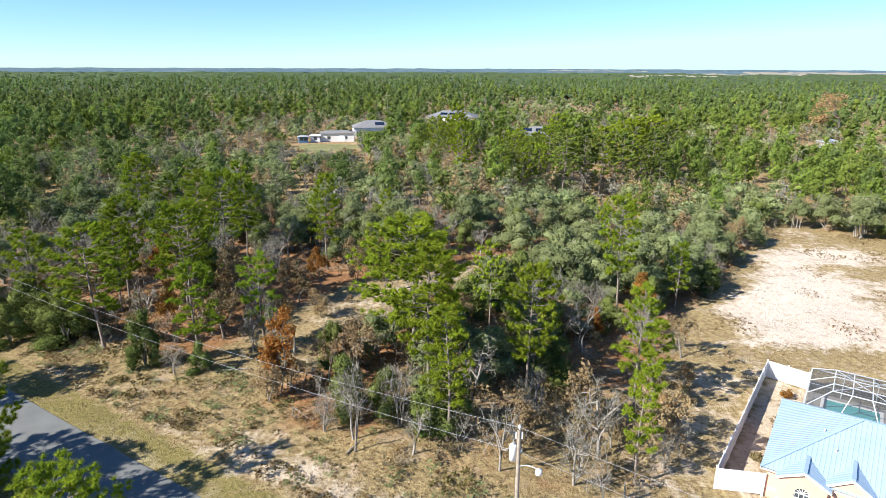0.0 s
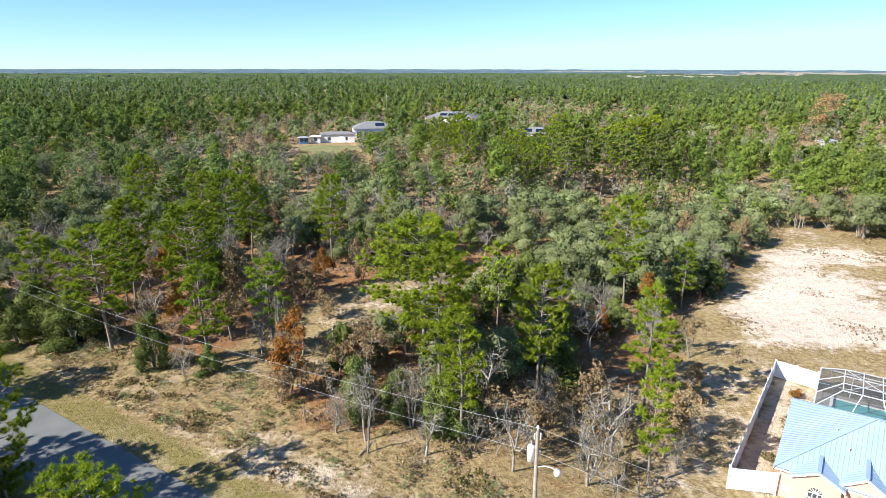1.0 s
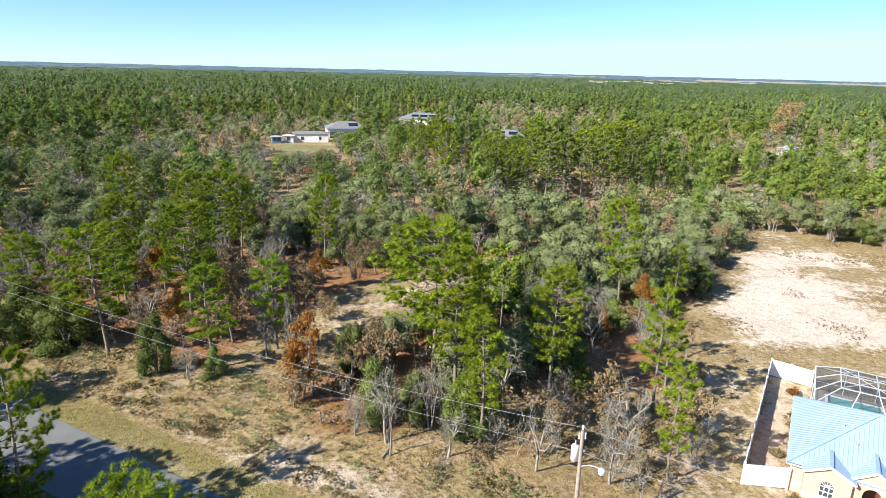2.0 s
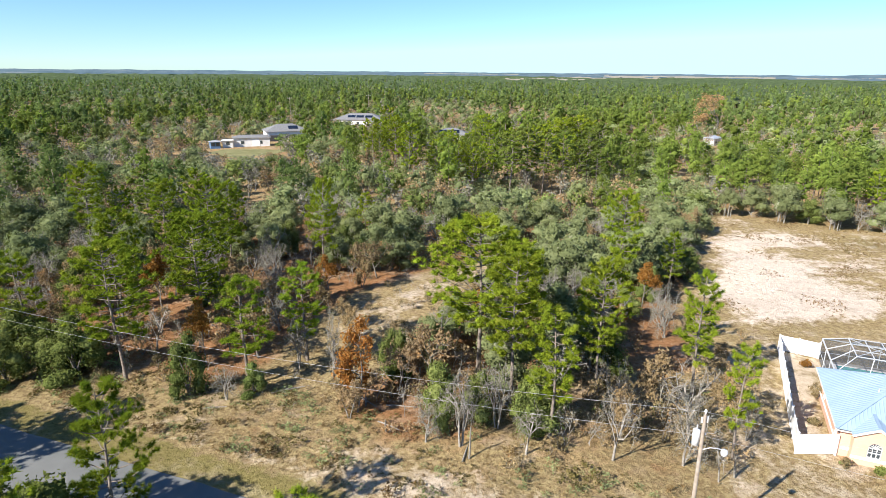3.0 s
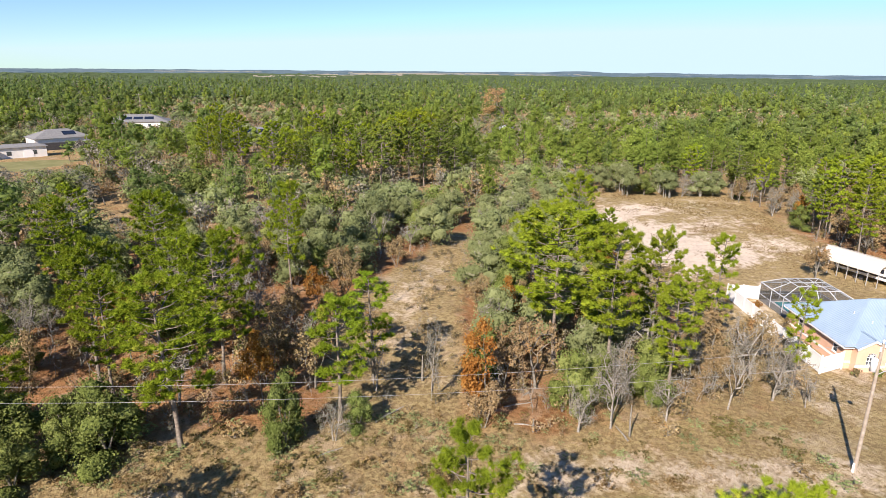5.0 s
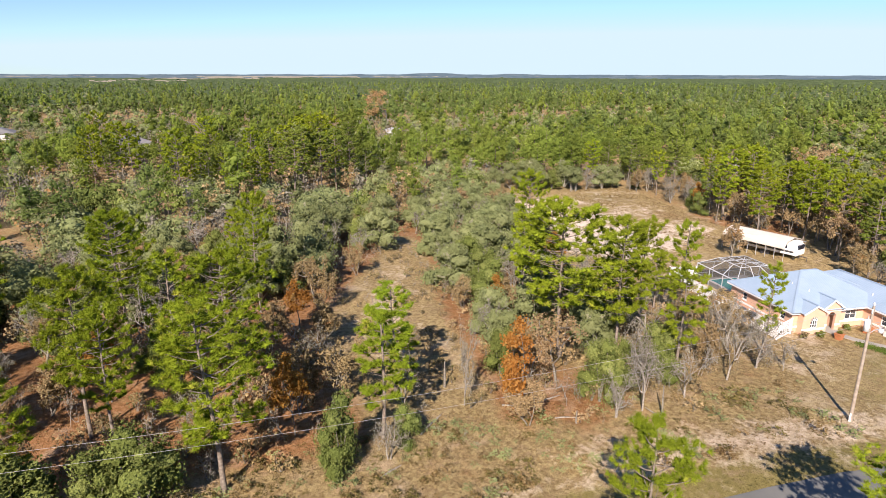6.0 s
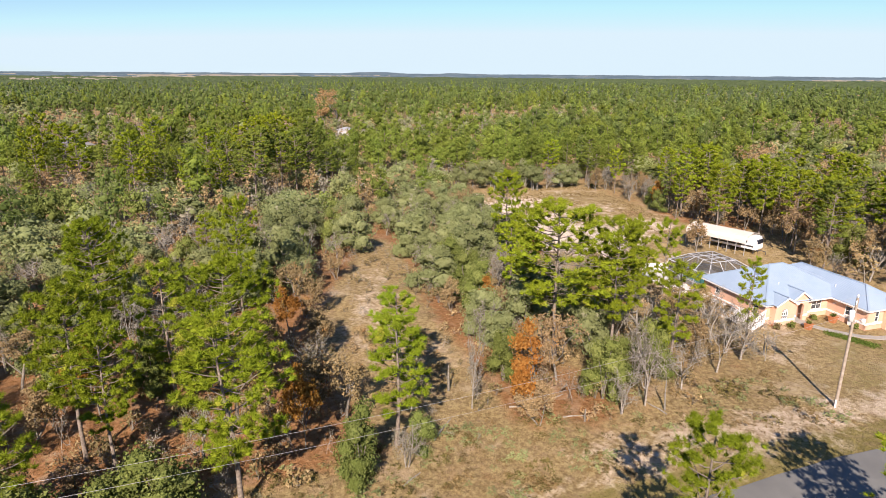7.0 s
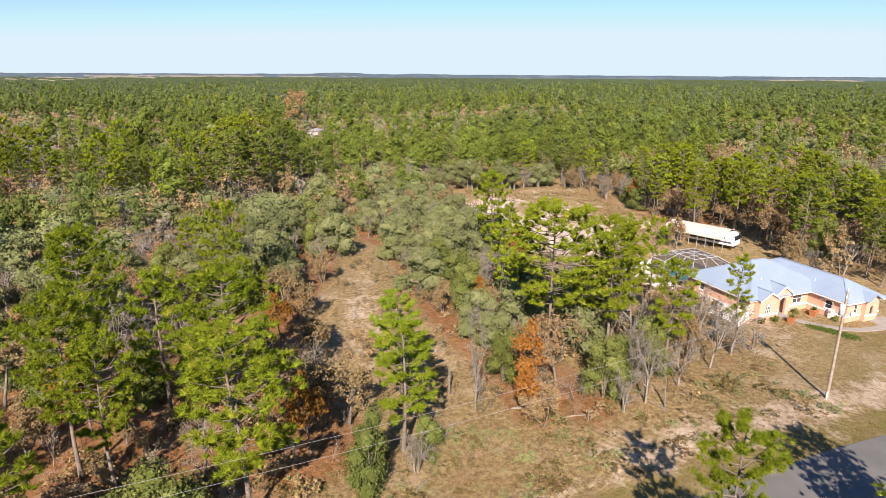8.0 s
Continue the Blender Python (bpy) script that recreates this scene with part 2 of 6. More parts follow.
def part(name, data, material, parent, label=""):
    """One mesh object under a thing or a part, from a bmesh or a mesh, in the parent's own axes."""
    if isinstance(data, bmesh.types.BMesh):
        me = bpy.data.meshes.new(name)
        data.normal_update()
        data.to_mesh(me)
        data.free()
        me.materials.append(material)
        data = me
    ob = new(name, data)
    ob.parent = parent
    if label:
        tagged(ob, label)
    return ob


def thing(name, m, label, category, group="", kind=""):
    ob = new(name)
    ob.empty_display_size = 0.3
    ob.matrix_world = m
    return tagged(ob, label, category, group, kind)


def box(bm, x0, y0, z0, x1, y1, z1, bevel=0.0):
    """A box between two corners, with its edges broken where bevel is given."""
    made = bmesh.ops.create_cube(bm, size=1.0)["verts"]
    for p in made:
        p.co = Vector((x0 + (p.co.x + 0.5) * (x1 - x0), y0 + (p.co.y + 0.5) * (y1 - y0), z0 + (p.co.z + 0.5) * (z1 - z0)))
    if bevel:
        es = list({e for p in made for e in p.link_edges})
        bmesh.ops.bevel(bm, geom=es, offset=bevel, segments=1, affect="EDGES")
    return bm


def boxes(*rows, bevel=0.0):
    bm = bmesh.new()
    for r in rows:
        box(bm, *r, bevel=bevel)
    return bm


def beam(bm, a, b, w=0.08, h=None, sides=4):
    """A straight bar from a to b."""
    a, b = Vector(a), Vector(b)
    d = (b - a).normalized()
    side = d.cross(Vector((0, 0, 1)))
    side = side.normalized() if side.length > 1e-3 else Vector((1, 0, 0))
    up = side.cross(d).normalized()
    h = h or w
    rings = []
    for p in (a, b):
        ring = []
        for i in range(sides):
            ang = 2 * math.pi * (i + 0.5) / sides
            k = 1 / math.cos(math.pi / sides) if sides == 4 else 1
            ring.append(bm.verts.new(p + side * (math.cos(ang) * w / 2 * k) + up * (math.sin(ang) * h / 2 * k)))
        rings.append(ring)
    for i in range(sides):
        j = (i + 1) % sides
        bm.faces.new((rings[0][i], rings[0][j], rings[1][j], rings[1][i]))
    bm.faces.new(rings[0][::-1])
    bm.faces.new(rings[1])
    return bm


def tube(points, radii, sides=5):
    """Vertices and faces of a tapered tube along points."""
    pts = np.asarray(points, float)
    tang = np.gradient(pts, axis=0)
    tang /= np.linalg.norm(tang, axis=1)[:, None] + 1e-9
    ref = np.where(np.abs(tang[:, 2:3]) > 0.9, np.array([[1.0, 0, 0]]), np.array([[0, 0, 1.0]]))
    s = np.cross(tang, ref)
    s /= np.linalg.norm(s, axis=1)[:, None] + 1e-9
    w = np.cross(s, tang)
    ang = np.arange(sides) * 2 * math.pi / sides
    ring = s[:, None] * np.cos(ang)[None, :, None] + w[:, None] * np.sin(ang)[None, :, None]
    v = pts[:, None] + ring * np.asarray(radii)[:, None, None]
    n = len(pts)
    f = []
    for i in range(n - 1):
        for j in range(sides):
            a, b = i * sides + j, i * sides + (j + 1) % sides
            f.append((a, b, b + sides))
            f.append((a, b + sides, a + sides))
    return v.reshape(-1, 3), np.array(f)


def gather(pieces):
    vs, fs, off = [], [], 0
    for v, f in pieces:
        vs.append(v)
        fs.append(np.asarray(f) + off)
        off += len(v)
    return np.concatenate(vs), np.concatenate(fs)


# ---- the lie of the land ----


def height(x, y):
    """The ground's height: a low sandy rise that falls towards the house."""
    s = np.clip((np.asarray(x, float) + 5) / 29, 0, 1)
    return -0.4 - 2.1 * s


def road_offset(x, y):
    """Metres from the far edge of the road, away from it."""
    return (np.asarray(x, float) + 22.2) * 0.481 + (np.asarray(y, float) - 39.0) * 0.877


TRAIL = [(-21, 52), (-15.5, 63), (-10, 73), (-3, 80), (6, 88), (15, 99), (18, 103)]
TRAIL_HALF = [4.5, 6.0, 6.4, 5.2, 4.0, 2.6, 1.6]
CLEARING = [(24, 65), (30, 76), (38, 86), (50, 105), (62, 122), (78, 112), (92, 101), (80, 84), (70, 70), (64, 60), (46, 62), (34, 62)]
YARD = [(19.5, 39), (25, 60), (34, 63), (67, 65), (68, 52), (58, 46), (48, 42), (45, 32), (42, 20), (40, 8), (5, 20), (6, 34)]


def in_poly(x, y, poly):
    x, y = np.asarray(x, float), np.asarray(y, float)
    inside = np.zeros(x.shape, bool)
    for (ax, ay), (bx, by) in zip(poly, poly[1:] + poly[:1]):
        cross = ((ay > y) != (by > y)) & (x < (bx - ax) * (y - ay) / (by - ay + 1e-12) + ax)
        inside ^= cross
    return inside


def poly_dist(x, y, poly):
    """Distance to a polygon's outline, negative inside."""
    d = np.full(np.shape(x), 1e9)
    for (ax, ay), (bx, by) in zip(poly, poly[1:] + poly[:1]):
        t = np.clip(((x - ax) * (bx - ax) + (y - ay) * (by - ay)) / ((bx - ax) ** 2 + (by - ay) ** 2), 0, 1)
        d = np.minimum(d, np.hypot(x - ax - t * (bx - ax), y - ay - t * (by - ay)))
    return np.where(in_poly(x, y, poly), -d, d)


def trail_dist(x, y):
    """Distance to the edge of the open trail, negative on it."""
    d = np.full(np.shape(x), 1e9)
    for i in range(len(TRAIL) - 1):
        (ax, ay), (bx, by) = TRAIL[i], TRAIL[i + 1]
        t = np.clip(((x - ax) * (bx - ax) + (y - ay) * (by - ay)) / ((bx - ax) ** 2 + (by - ay) ** 2), 0, 1)
        half = TRAIL_HALF[i] * (1 - t) + TRAIL_HALF[i + 1] * t
        d = np.minimum(d, np.hypot(x - ax - t * (bx - ax), y - ay - t * (by - ay)) - half)
    return d


def soft(d, w):
    return np.clip(0.5 - d / (2 * w), 0, 1)

# ---- ground and road ----


def build_ground():
    def axis(lo, hi, step, far):
        mid_part = np.arange(lo, hi + 0.1, step)
        out = step * 1.35 ** np.arange(1, 40)
        out = np.cumsum(out)
        left, right = lo - out, hi + out
        return np.concatenate([[-far], left[left > -far][::-1], mid_part, right[right < far], [far]])

    xs, ys = axis(-82, 100, 1.0, 4900.0), axis(14, 150, 1.0, 4900.0)
    gx, gy = np.meshgrid(xs, ys, indexing="ij")
    gz = height(gx, gy)
    rng = np.random.default_rng(3)
    near = (np.abs(gx) < 110) & (gy < 160)
    s = road_offset(gx, gy)
    lumps = rng.normal(0, 0.05, gx.shape)
    lumps += np.array([noise.noise(Vector((a * 0.12, b * 0.12, 0.0))) for a, b in zip(gx.ravel(), gy.ravel())]).reshape(gx.shape) * 0.16
    gz = gz + np.where(near & ((s > 1.2) | (s < -7)), np.minimum(lumps, 0.12), -0.02)
    pad = poly_dist(gx, gy, YARD)
    gz = np.where(near & (pad < -1), height(gx, gy) - 0.01, gz)
    n, m = len(xs), len(ys)
    verts = np.stack([gx, gy, gz], -1).reshape(-1, 3)
    i, j = np.meshgrid(np.arange(n - 1), np.arange(m - 1), indexing="ij")
    a = (i * m + j).ravel()
    faces = np.stack([a, a + m, a + m + 1, a + 1], -1)
    me = mesh_of("ground", verts, faces, [M_GROUND], smooth=True)
    clear, trail, = poly_dist(gx, gy, CLEARING), trail_dist(gx, gy)
    open_front = np.clip((12.5 - s) / 3, 0, 1) * (s > -20)
    sand = 0.66 * soft(clear + 1.0, 3) * np.clip((gy - 64) / 5, 0.3, 1) * np.clip(1.0 - (gx - 64) / 16, 0.4, 1.0)
    sand = np.maximum(sand, 0.46 * soft(trail + 2.6, 2.0) * np.clip((gy - 57) / 12, 0, 1))
    sand = np.maximum(sand, 0.50 * np.exp(-((s - 3.9) / 0.9) ** 2) * (gx > -42))
    sand = np.maximum(sand, 0.62 * np.exp(-((s - 5.0) / 3.2) ** 2) * np.clip((gx + 21) / 6, 0, 1))
    sand = np.maximum(sand, 0.40 * soft(poly_dist(gx, gy, [(9, 36), (12, 44), (15, 52), (20, 62), (34, 62), (46, 60), (30, 48), (25, 34), (14, 33)]), 3.0))
    sand = np.maximum(sand, 0.70 * soft(poly_dist(gx, gy, [(20.5, 41.3), (32.2, 59.6), (36, 57), (29.5, 50.5), (23.2, 40.6)]), 0.6))
    spots = np.array([noise.noise(Vector((a * 0.055, b * 0.085, 2.0))) for a, b in zip(gx.ravel(), gy.ravel())]).reshape(gx.shape)
    sand = sand * np.where(clear < 2, np.clip(0.92 + 1.5 * spots, 0.25, 1.3), 1.0)
    litter = np.clip((s - 9.0) / 4, 0, 1) * soft(-clear + 1, 2) * soft(-trail + 0.5, 1.5) * soft(-pad + 1, 3)
    litter = litter * np.where(gy < 56, np.clip((-1 - gx) / 8, 0.35, 1), 1.0)
    litter = np.maximum(litter, 1.1 * np.exp(-((gx + 10.8) ** 2 + (gy - 46.8) ** 2) / 11))
    litter = np.maximum(litter, 0.30 * np.exp(-((s - 8.0) / 4.2) ** 2) * np.clip((2 - gx) / 8, 0, 1) * np.clip((gx + 40) / 12, 0.7, 1))
    litter = np.maximum(litter, 0.40 * soft(clear, 3) * np.clip((gx - 58) / 14, 0, 1))
    litter = np.where(s < -8, 0.8, litter) * np.where(np.hypot(gx, gy - 40) > 85, 0.45, 1.0)
    litter = np.where(pad < 3, litter * 0.12, litter)
    verge = 1.2 * np.exp(-((s - 1.3) / 1.6) ** 4) + np.exp(-((s + 6.6) / 1.4) ** 4)
    verge = np.maximum(verge, 0.46 * soft(poly_dist(gx, gy, [(2, 28), (11, 33), (24, 37), (30, 32), (36, 24), (30, 10)]), 4))
    verge = np.maximum(verge, 0.5 * np.exp(-((gx - 78) / 9) ** 2 - ((gy - 100) / 8) ** 2))
    colour = np.stack([np.clip(sand, 0, 1), np.clip(litter, 0, 1), np.clip(verge, 0, 1), np.clip(soft(clear - 2, 4), 0, 1)], -1).reshape(-1, 4)
    at = me.attributes.new("zones", "FLOAT_COLOR", "POINT")
    at.data.foreach_set("color", colour.astype(np.float32).ravel())
    return tagged(new("ground", me), "sandy ground with dry grass and needle litter", "ground", kind="structure")


build_ground()

ROAD_DIR, ROAD_OUT = Vector((0.877, -0.481, 0)), Vector((0.481, 0.877, 0))


def build_road():
    along = np.arange(-160, 181, 3.0)
    rows = [(-0.04, -0.03), (-0.10, 0.035), (-2.9, 0.085), (-5.65, 0.035), (-5.75, -0.03)]
    rng = np.random.default_rng(5)
    v = []
    for a in along:
        for off, up in rows:
            wob = rng.normal(0, 0.05) if off in (-0.04, -0.10) else 0
            p = Vector((-22.2, 39.0, 0)) + ROAD_DIR * float(a) + ROAD_OUT * (off + wob)
            v.append((p.x, p.y, float(height(p.x, p.y)) + up))
    k = len(rows)
    f = [(i * k + j, (i + 1) * k + j, (i + 1) * k + j + 1, i * k + j + 1) for i in range(len(along) - 1) for j in range(k - 1)]
    f = [q[::-1] for q in f]
    return tagged(new("road", mesh_of("road", v, f, [M_ROAD])), "worn grey asphalt road with ragged edges", "road", kind="structure")


build_road()

# ---- trees: shapes built once, then set out ----


def unit(v):
    return v / (np.linalg.norm(v, axis=-1, keepdims=True) + 1e-9)


def spikes(rng, centres, outward, count, length, width):
    """Tufts: at each centre count narrow triangles that fan out."""
    n = len(centres)
    d = rng.normal(size=(n, count, 3))
    d = unit(unit(d) + outward[:, None] * 0.75 + np.array([0, 0, 0.35]))
    ln = length * rng.uniform(0.65, 1.15, (n, count, 1))
    side = unit(np.cross(d, unit(rng.normal(size=(n, count, 3))))) * width
    base = centres[:, None] + d * ln * 0.08
    tip = centres[:, None] + d * ln
    v = np.stack([base - side * 0.5, base + side * 0.5, tip], 2).reshape(-1, 3)
    return v, np.arange(len(v)).reshape(-1, 3)


def solid(kind):
    """Vertices and faces of a unit octahedron, or of a ball of 20 or 80 triangles."""
    if kind == "octa":
        v = np.array([(1, 0, 0), (-1, 0, 0), (0, 1, 0), (0, -1, 0), (0, 0, 1), (0, 0, -1)], float)
        f = np.array([(0, 2, 4), (2, 1, 4), (1, 3, 4), (3, 0, 4), (2, 0, 5), (1, 2, 5), (3, 1, 5), (0, 3, 5)])
        return v, f
    bm = bmesh.new()
    bmesh.ops.create_icosphere(bm, subdivisions={"ico": 1, "ball": 2}[kind], radius=1.0)
    v = np.array([tuple(p.co) for p in bm.verts])
    f = np.array([[p.index for p in q.verts] for q in bm.faces])
    bm.free()
    return v, f


def masses(rng, centres, radii, kind="ball", jag=0.16, rough=0.10):
    """Closed masses of foliage that run into one another: balls stretched to radii (n x 3), swollen and pinched, with a ragged skin."""
    v, f = solid(kind)
    n = len(centres)
    d = np.zeros((n, len(v)))
    for freq in (2.2, 3.4, 5.0, 7.0):
        way = unit(rng.normal(size=(n, 3))) * freq
        d += np.sin(way @ v.T + rng.uniform(0, 6.28, (n, 1)))
    q = v[None] * (1 + jag * d + rng.normal(0, rough, d.shape))[..., None] * np.asarray(radii)[:, None] + np.asarray(centres)[:, None]
    return q.reshape(-1, 3), (f[None] + (np.arange(n) * len(v))[:, None, None]).reshape(-1, 3)


def skin(rng, centres, radii, count, size):
    """Leaf sprays that stand out of such masses, each facing roughly outwards, so that their outline is broken."""
    n = len(centres)
    d = unit(rng.normal(size=(n, count, 3)) + np.array([0, 0, 0.25]))
    c = (np.asarray(centres)[:, None] + d * np.asarray(radii)[:, None] * rng.uniform(0.66, 1.20, (n, count, 1))).reshape(-1, 3)
    nrm = unit(d.reshape(-1, 3) + rng.normal(0, 0.55, (n * count, 3)))
    a = unit(np.cross(nrm, unit(rng.normal(size=nrm.shape))))
    b = np.cross(nrm, a)
    s = size * rng.uniform(0.55, 1.25, (n * count, 1))
    v = np.stack([c - a * s * 0.6 - b * s * 0.35, c + a * s * 0.6 - b * s * 0.35, c + b * s * 0.75], 1).reshape(-1, 3)
    return v, np.arange(len(v)).reshape(-1, 3)


def lumps(rng, centres, radius, kind="ico", jag=0.38, squash=0.75):
    """Dense clumps of foliage: jagged, uneven solids, one at each centre."""
    v, f = solid(kind)
    n = len(centres)
    turn = unit(rng.normal(size=(n, 4)))
    w, x, y, z = turn.T
    R = np.stack([np.stack([1 - 2 * (y * y + z * z), 2 * (x * y - w * z), 2 * (x * z + w * y)], -1), np.stack([2 * (x * y + w * z), 1 - 2 * (x * x + z * z), 2 * (y * z - w * x)], -1), np.stack([2 * (x * z - w * y), 2 * (y * z + w * x), 1 - 2 * (x * x + y * y)], -1)], 1)
    rad = np.asarray(radius) * rng.uniform(0.75, 1.25, n)
    q = np.einsum("nij,kj->nki", R, v) * (1 + rng.uniform(-jag, jag, (n, len(v), 1)))
    q = q * rad[:, None, None] * np.array([1, 1, squash]) + np.asarray(centres)[:, None]
    return q.reshape(-1, 3), (f[None] + (np.arange(n) * len(v))[:, None, None]).reshape(-1, 3)


def leaves(rng, centres, spread, count, size):
    """Leaf sprays: triangles scattered round each centre, most of them facing up and out."""
    n = len(centres)
    off = unit(rng.normal(size=(n, count, 3))) * (rng.uniform(0.35, 1, (n, count, 1)) ** 0.6) * spread
    c = centres[:, None] + off * np.array([1, 1, 0.8])
    nrm = unit(unit(off) + rng.normal(size=(n, count, 3)) * 0.7 + np.array([0, 0, 0.5]))
    a = unit(np.cross(nrm, unit(rng.normal(size=(n, count, 3)))))
    b = np.cross(nrm, a)
    s = size * rng.uniform(0.55, 1.25, (n, count, 1))
    v = np.stack([c - a * s * 0.6 - b * s * 0.35, c + a * s * 0.6 - b * s * 0.35, c + b * s * 0.75], 2).reshape(-1, 3)
    return v, np.arange(len(v)).reshape(-1, 3)


def pine_shape(seed, h, r, base, limbs, nodes, core, kind, per, needle, wide, sides=6):
    """Trunk and needle tufts of a longleaf pine: bare stem, limbs in tiers, and puffs of tufts towards their ends."""
    rng = np.random.default_rng(seed)
    lean = rng.normal(0, 0.02, 2)
    zs = np.linspace(-0.3, h * 0.97, 9)
    path = np.stack([lean[0] * zs + 0.12 * np.sin(zs * 0.5 + seed), lean[1] * zs + 0.10 * np.cos(zs * 0.4 + seed), zs], -1)
    rad = np.linspace(0.0108 * h + 0.03, 0.03, 9)
    rad[0] *= 1.25
    wood = [tube(path, rad, sides)]
    cent, outw = [], []
    bias = rng.uniform(0, 6.28)
    for i in range(limbs):
        f = (i + rng.uniform(0, 1)) / limbs
        z = h * (base + (0.97 - base) * f)
        ang = i * 2.399 + rng.uniform(-0.5, 0.5)
        prof = math.sqrt(max(0.03, 1 - ((f - 0.38) / (0.64 if f > 0.38 else 0.60)) ** 2))
        ln = max(0.35, r * prof * rng.uniform(0.72, 1.08) * (1 + 0.15 * math.cos(ang - bias)))
        if f < 0.22 and rng.uniform() < 0.35:
            ln *= 0.6
        rise = rng.uniform(0.0, 0.35) + 0.55 * f
        t = np.linspace(0, 1, 4 if sides > 4 else 3)
        o = np.array([np.interp(z, zs, path[:, 0]), np.interp(z, zs, path[:, 1]), z])
        dirn = np.array([math.cos(ang), math.sin(ang), 0])
        side = np.array([-dirn[1], dirn[0], 0])
        bend = rng.normal(0, 0.18)
        line = o + dirn * (ln * t)[:, None] + side * (bend * ln * t ** 2)[:, None] + np.array([0, 0, 1]) * (ln * (rise * t ** 1.6 - 0.10 * t))[:, None]
        wood.append(tube(line, np.linspace(0.05, 0.014, len(t)) * (h / 12), 3))
        for k in range(nodes):
            q = 1.0 - 0.50 * (k / max(1, nodes)) ** 1.1 + rng.uniform(-0.05, 0.05)
            c = np.array([np.interp(q, t, line[:, a]) for a in range(3)])
            c = c + side * rng.normal(0, 0.24) * ln * (1.1 - 0.4 * q) + np.array([0, 0, rng.uniform(0.0, 0.22)])
            cent.append(c)
            outw.append(unit(dirn * 0.5 + rng.normal(0, 0.3, 3) + np.array([0, 0, 0.5])) * 0.6)
    tip = np.array([path[-1][0], path[-1][1], h * 0.97])
    for _ in range(2):
        cent.append(tip + rng.normal(0, 0.2, 3))
        outw.append(np.array([0, 0, 1.0]))
    cent = np.array(cent)
    if kind == "spray":
        return gather(wood), leaves(rng, cent, core, per, needle)
    crown = [lumps(rng, cent, core, kind)]
    if per:
        crown.append(spikes(rng, cent, np.array(outw), per, needle, wide))
    return gather(wood), gather(crown)


def branchy(seed, h, r, levels=3, thick=0.13, base=0.25, spread=0.9, sides=4, droop=0.0, kids=4):
    """Limbs that fork and fork again. Returns wood, and the places and ways of the twig ends."""
    rng = np.random.default_rng(seed)
    wood, ends = [], []

    def grow(p, d, ln, rad, lev):
        n = 4 if lev > 1 else 3
        pts = [p]
        dd = d
        for _ in range(n - 1):
            dd = unit(dd + rng.normal(0, 0.22 if lev > 2 else 0.34, 3) + np.array([0, 0, 0.10 - droop * (levels - lev)]))
            pts.append(pts[-1] + dd * ln / (n - 1))
        pts = np.array(pts)
        wood.append(tube(pts, np.linspace(rad, rad * 0.45, n), sides if lev > 2 else 3))
        if lev == 0:
            ends.append((pts[-1], dd))
            ends.append((pts[1], dd))
            return
        for c in range(kids if lev == levels else 3):
            q = rng.uniform(0.45 if lev < levels else base + 0.2, 1.0)
            o = np.array([np.interp(q, np.linspace(0, 1, n), pts[:, k]) for k in range(3)])
            side = unit(np.cross(dd, rng.normal(size=3)))
            nd = unit(dd * 0.65 + side * spread + np.array([0, 0, 0.12]))
            grow(o, nd, ln * rng.uniform(0.5, 0.72), rad * 0.5, lev - 1)
        ends.append((pts[-1], dd))

    stems = 1 if rng.uniform() < 0.6 else 2
    for k in range(stems):
        grow(np.array([0.25 * k, 0.1 * k, -0.2]), unit(np.array([rng.normal(0, 0.2), rng.normal(0, 0.2), 1.0])), h * 0.55, thick, levels)
    v, f = gather(wood)
    top = v[:, 2].max()
    wide = np.abs(v[:, :2]).max()
    scale = np.array([r / wide, r / wide, h / top])
    return (v * scale, f), np.array([e[0] for e in ends]) * scale, np.array([e[1] for e in ends])


def oak_shape(seed, h, r, blobs, per, size, low=0.05, sides=5, limbs=5, clump=0.0):
    """Trunk with limbs, and an uneven crown of several lobes of leaf sprays, with gaps between them."""
    rng = np.random.default_rng(seed)
    wood, cent = [], []
    n_lobes = 10
    lobes = []
    for k in range(n_lobes):
        ang = k * 2.4 + rng.uniform(-0.5, 0.5)
        f = (k + 0.5) / n_lobes
        reach = r * rng.uniform(0.30, 0.68) * (1.1 - 0.75 * f ** 1.5)
        c = np.array([math.cos(ang) * reach, math.sin(ang) * reach, h * (low + (0.86 - low) * f + rng.uniform(-0.05, 0.05))])
        lobes.append((c, r * rng.uniform(0.36, 0.58) * (1.05 - 0.35 * f), h * rng.uniform(0.13, 0.20)))
    for c, _, _ in lobes[-limbs:]:
        t = np.linspace(0, 1, 4)
        line = np.stack([c[0] * (clump + (1 - clump) * t ** 1.5), c[1] * (clump + (1 - clump) * t ** 1.5), -0.2 + (c[2] + 0.2) * t], -1)
        line[1:-1] += rng.normal(0, 0.07 * r / 2, (2, 3))
        wood.append(tube(line, np.linspace((0.016 * h + 0.03) * (1 - 0.45 * clump), 0.025, 4), sides))
    cs, rs = np.array([c for c, _, _ in lobes]), np.array([(a, a, b) for _, a, b in lobes])
    cs[:, 2] = np.maximum(cs[:, 2], rs[:, 2] * 0.8)
    crown = [masses(rng, cs, rs * 0.64, "ball", 0.15, 0.14), skin(rng, cs, rs, blobs * per // n_lobes, size)]
    return gather(wood), gather(crown)


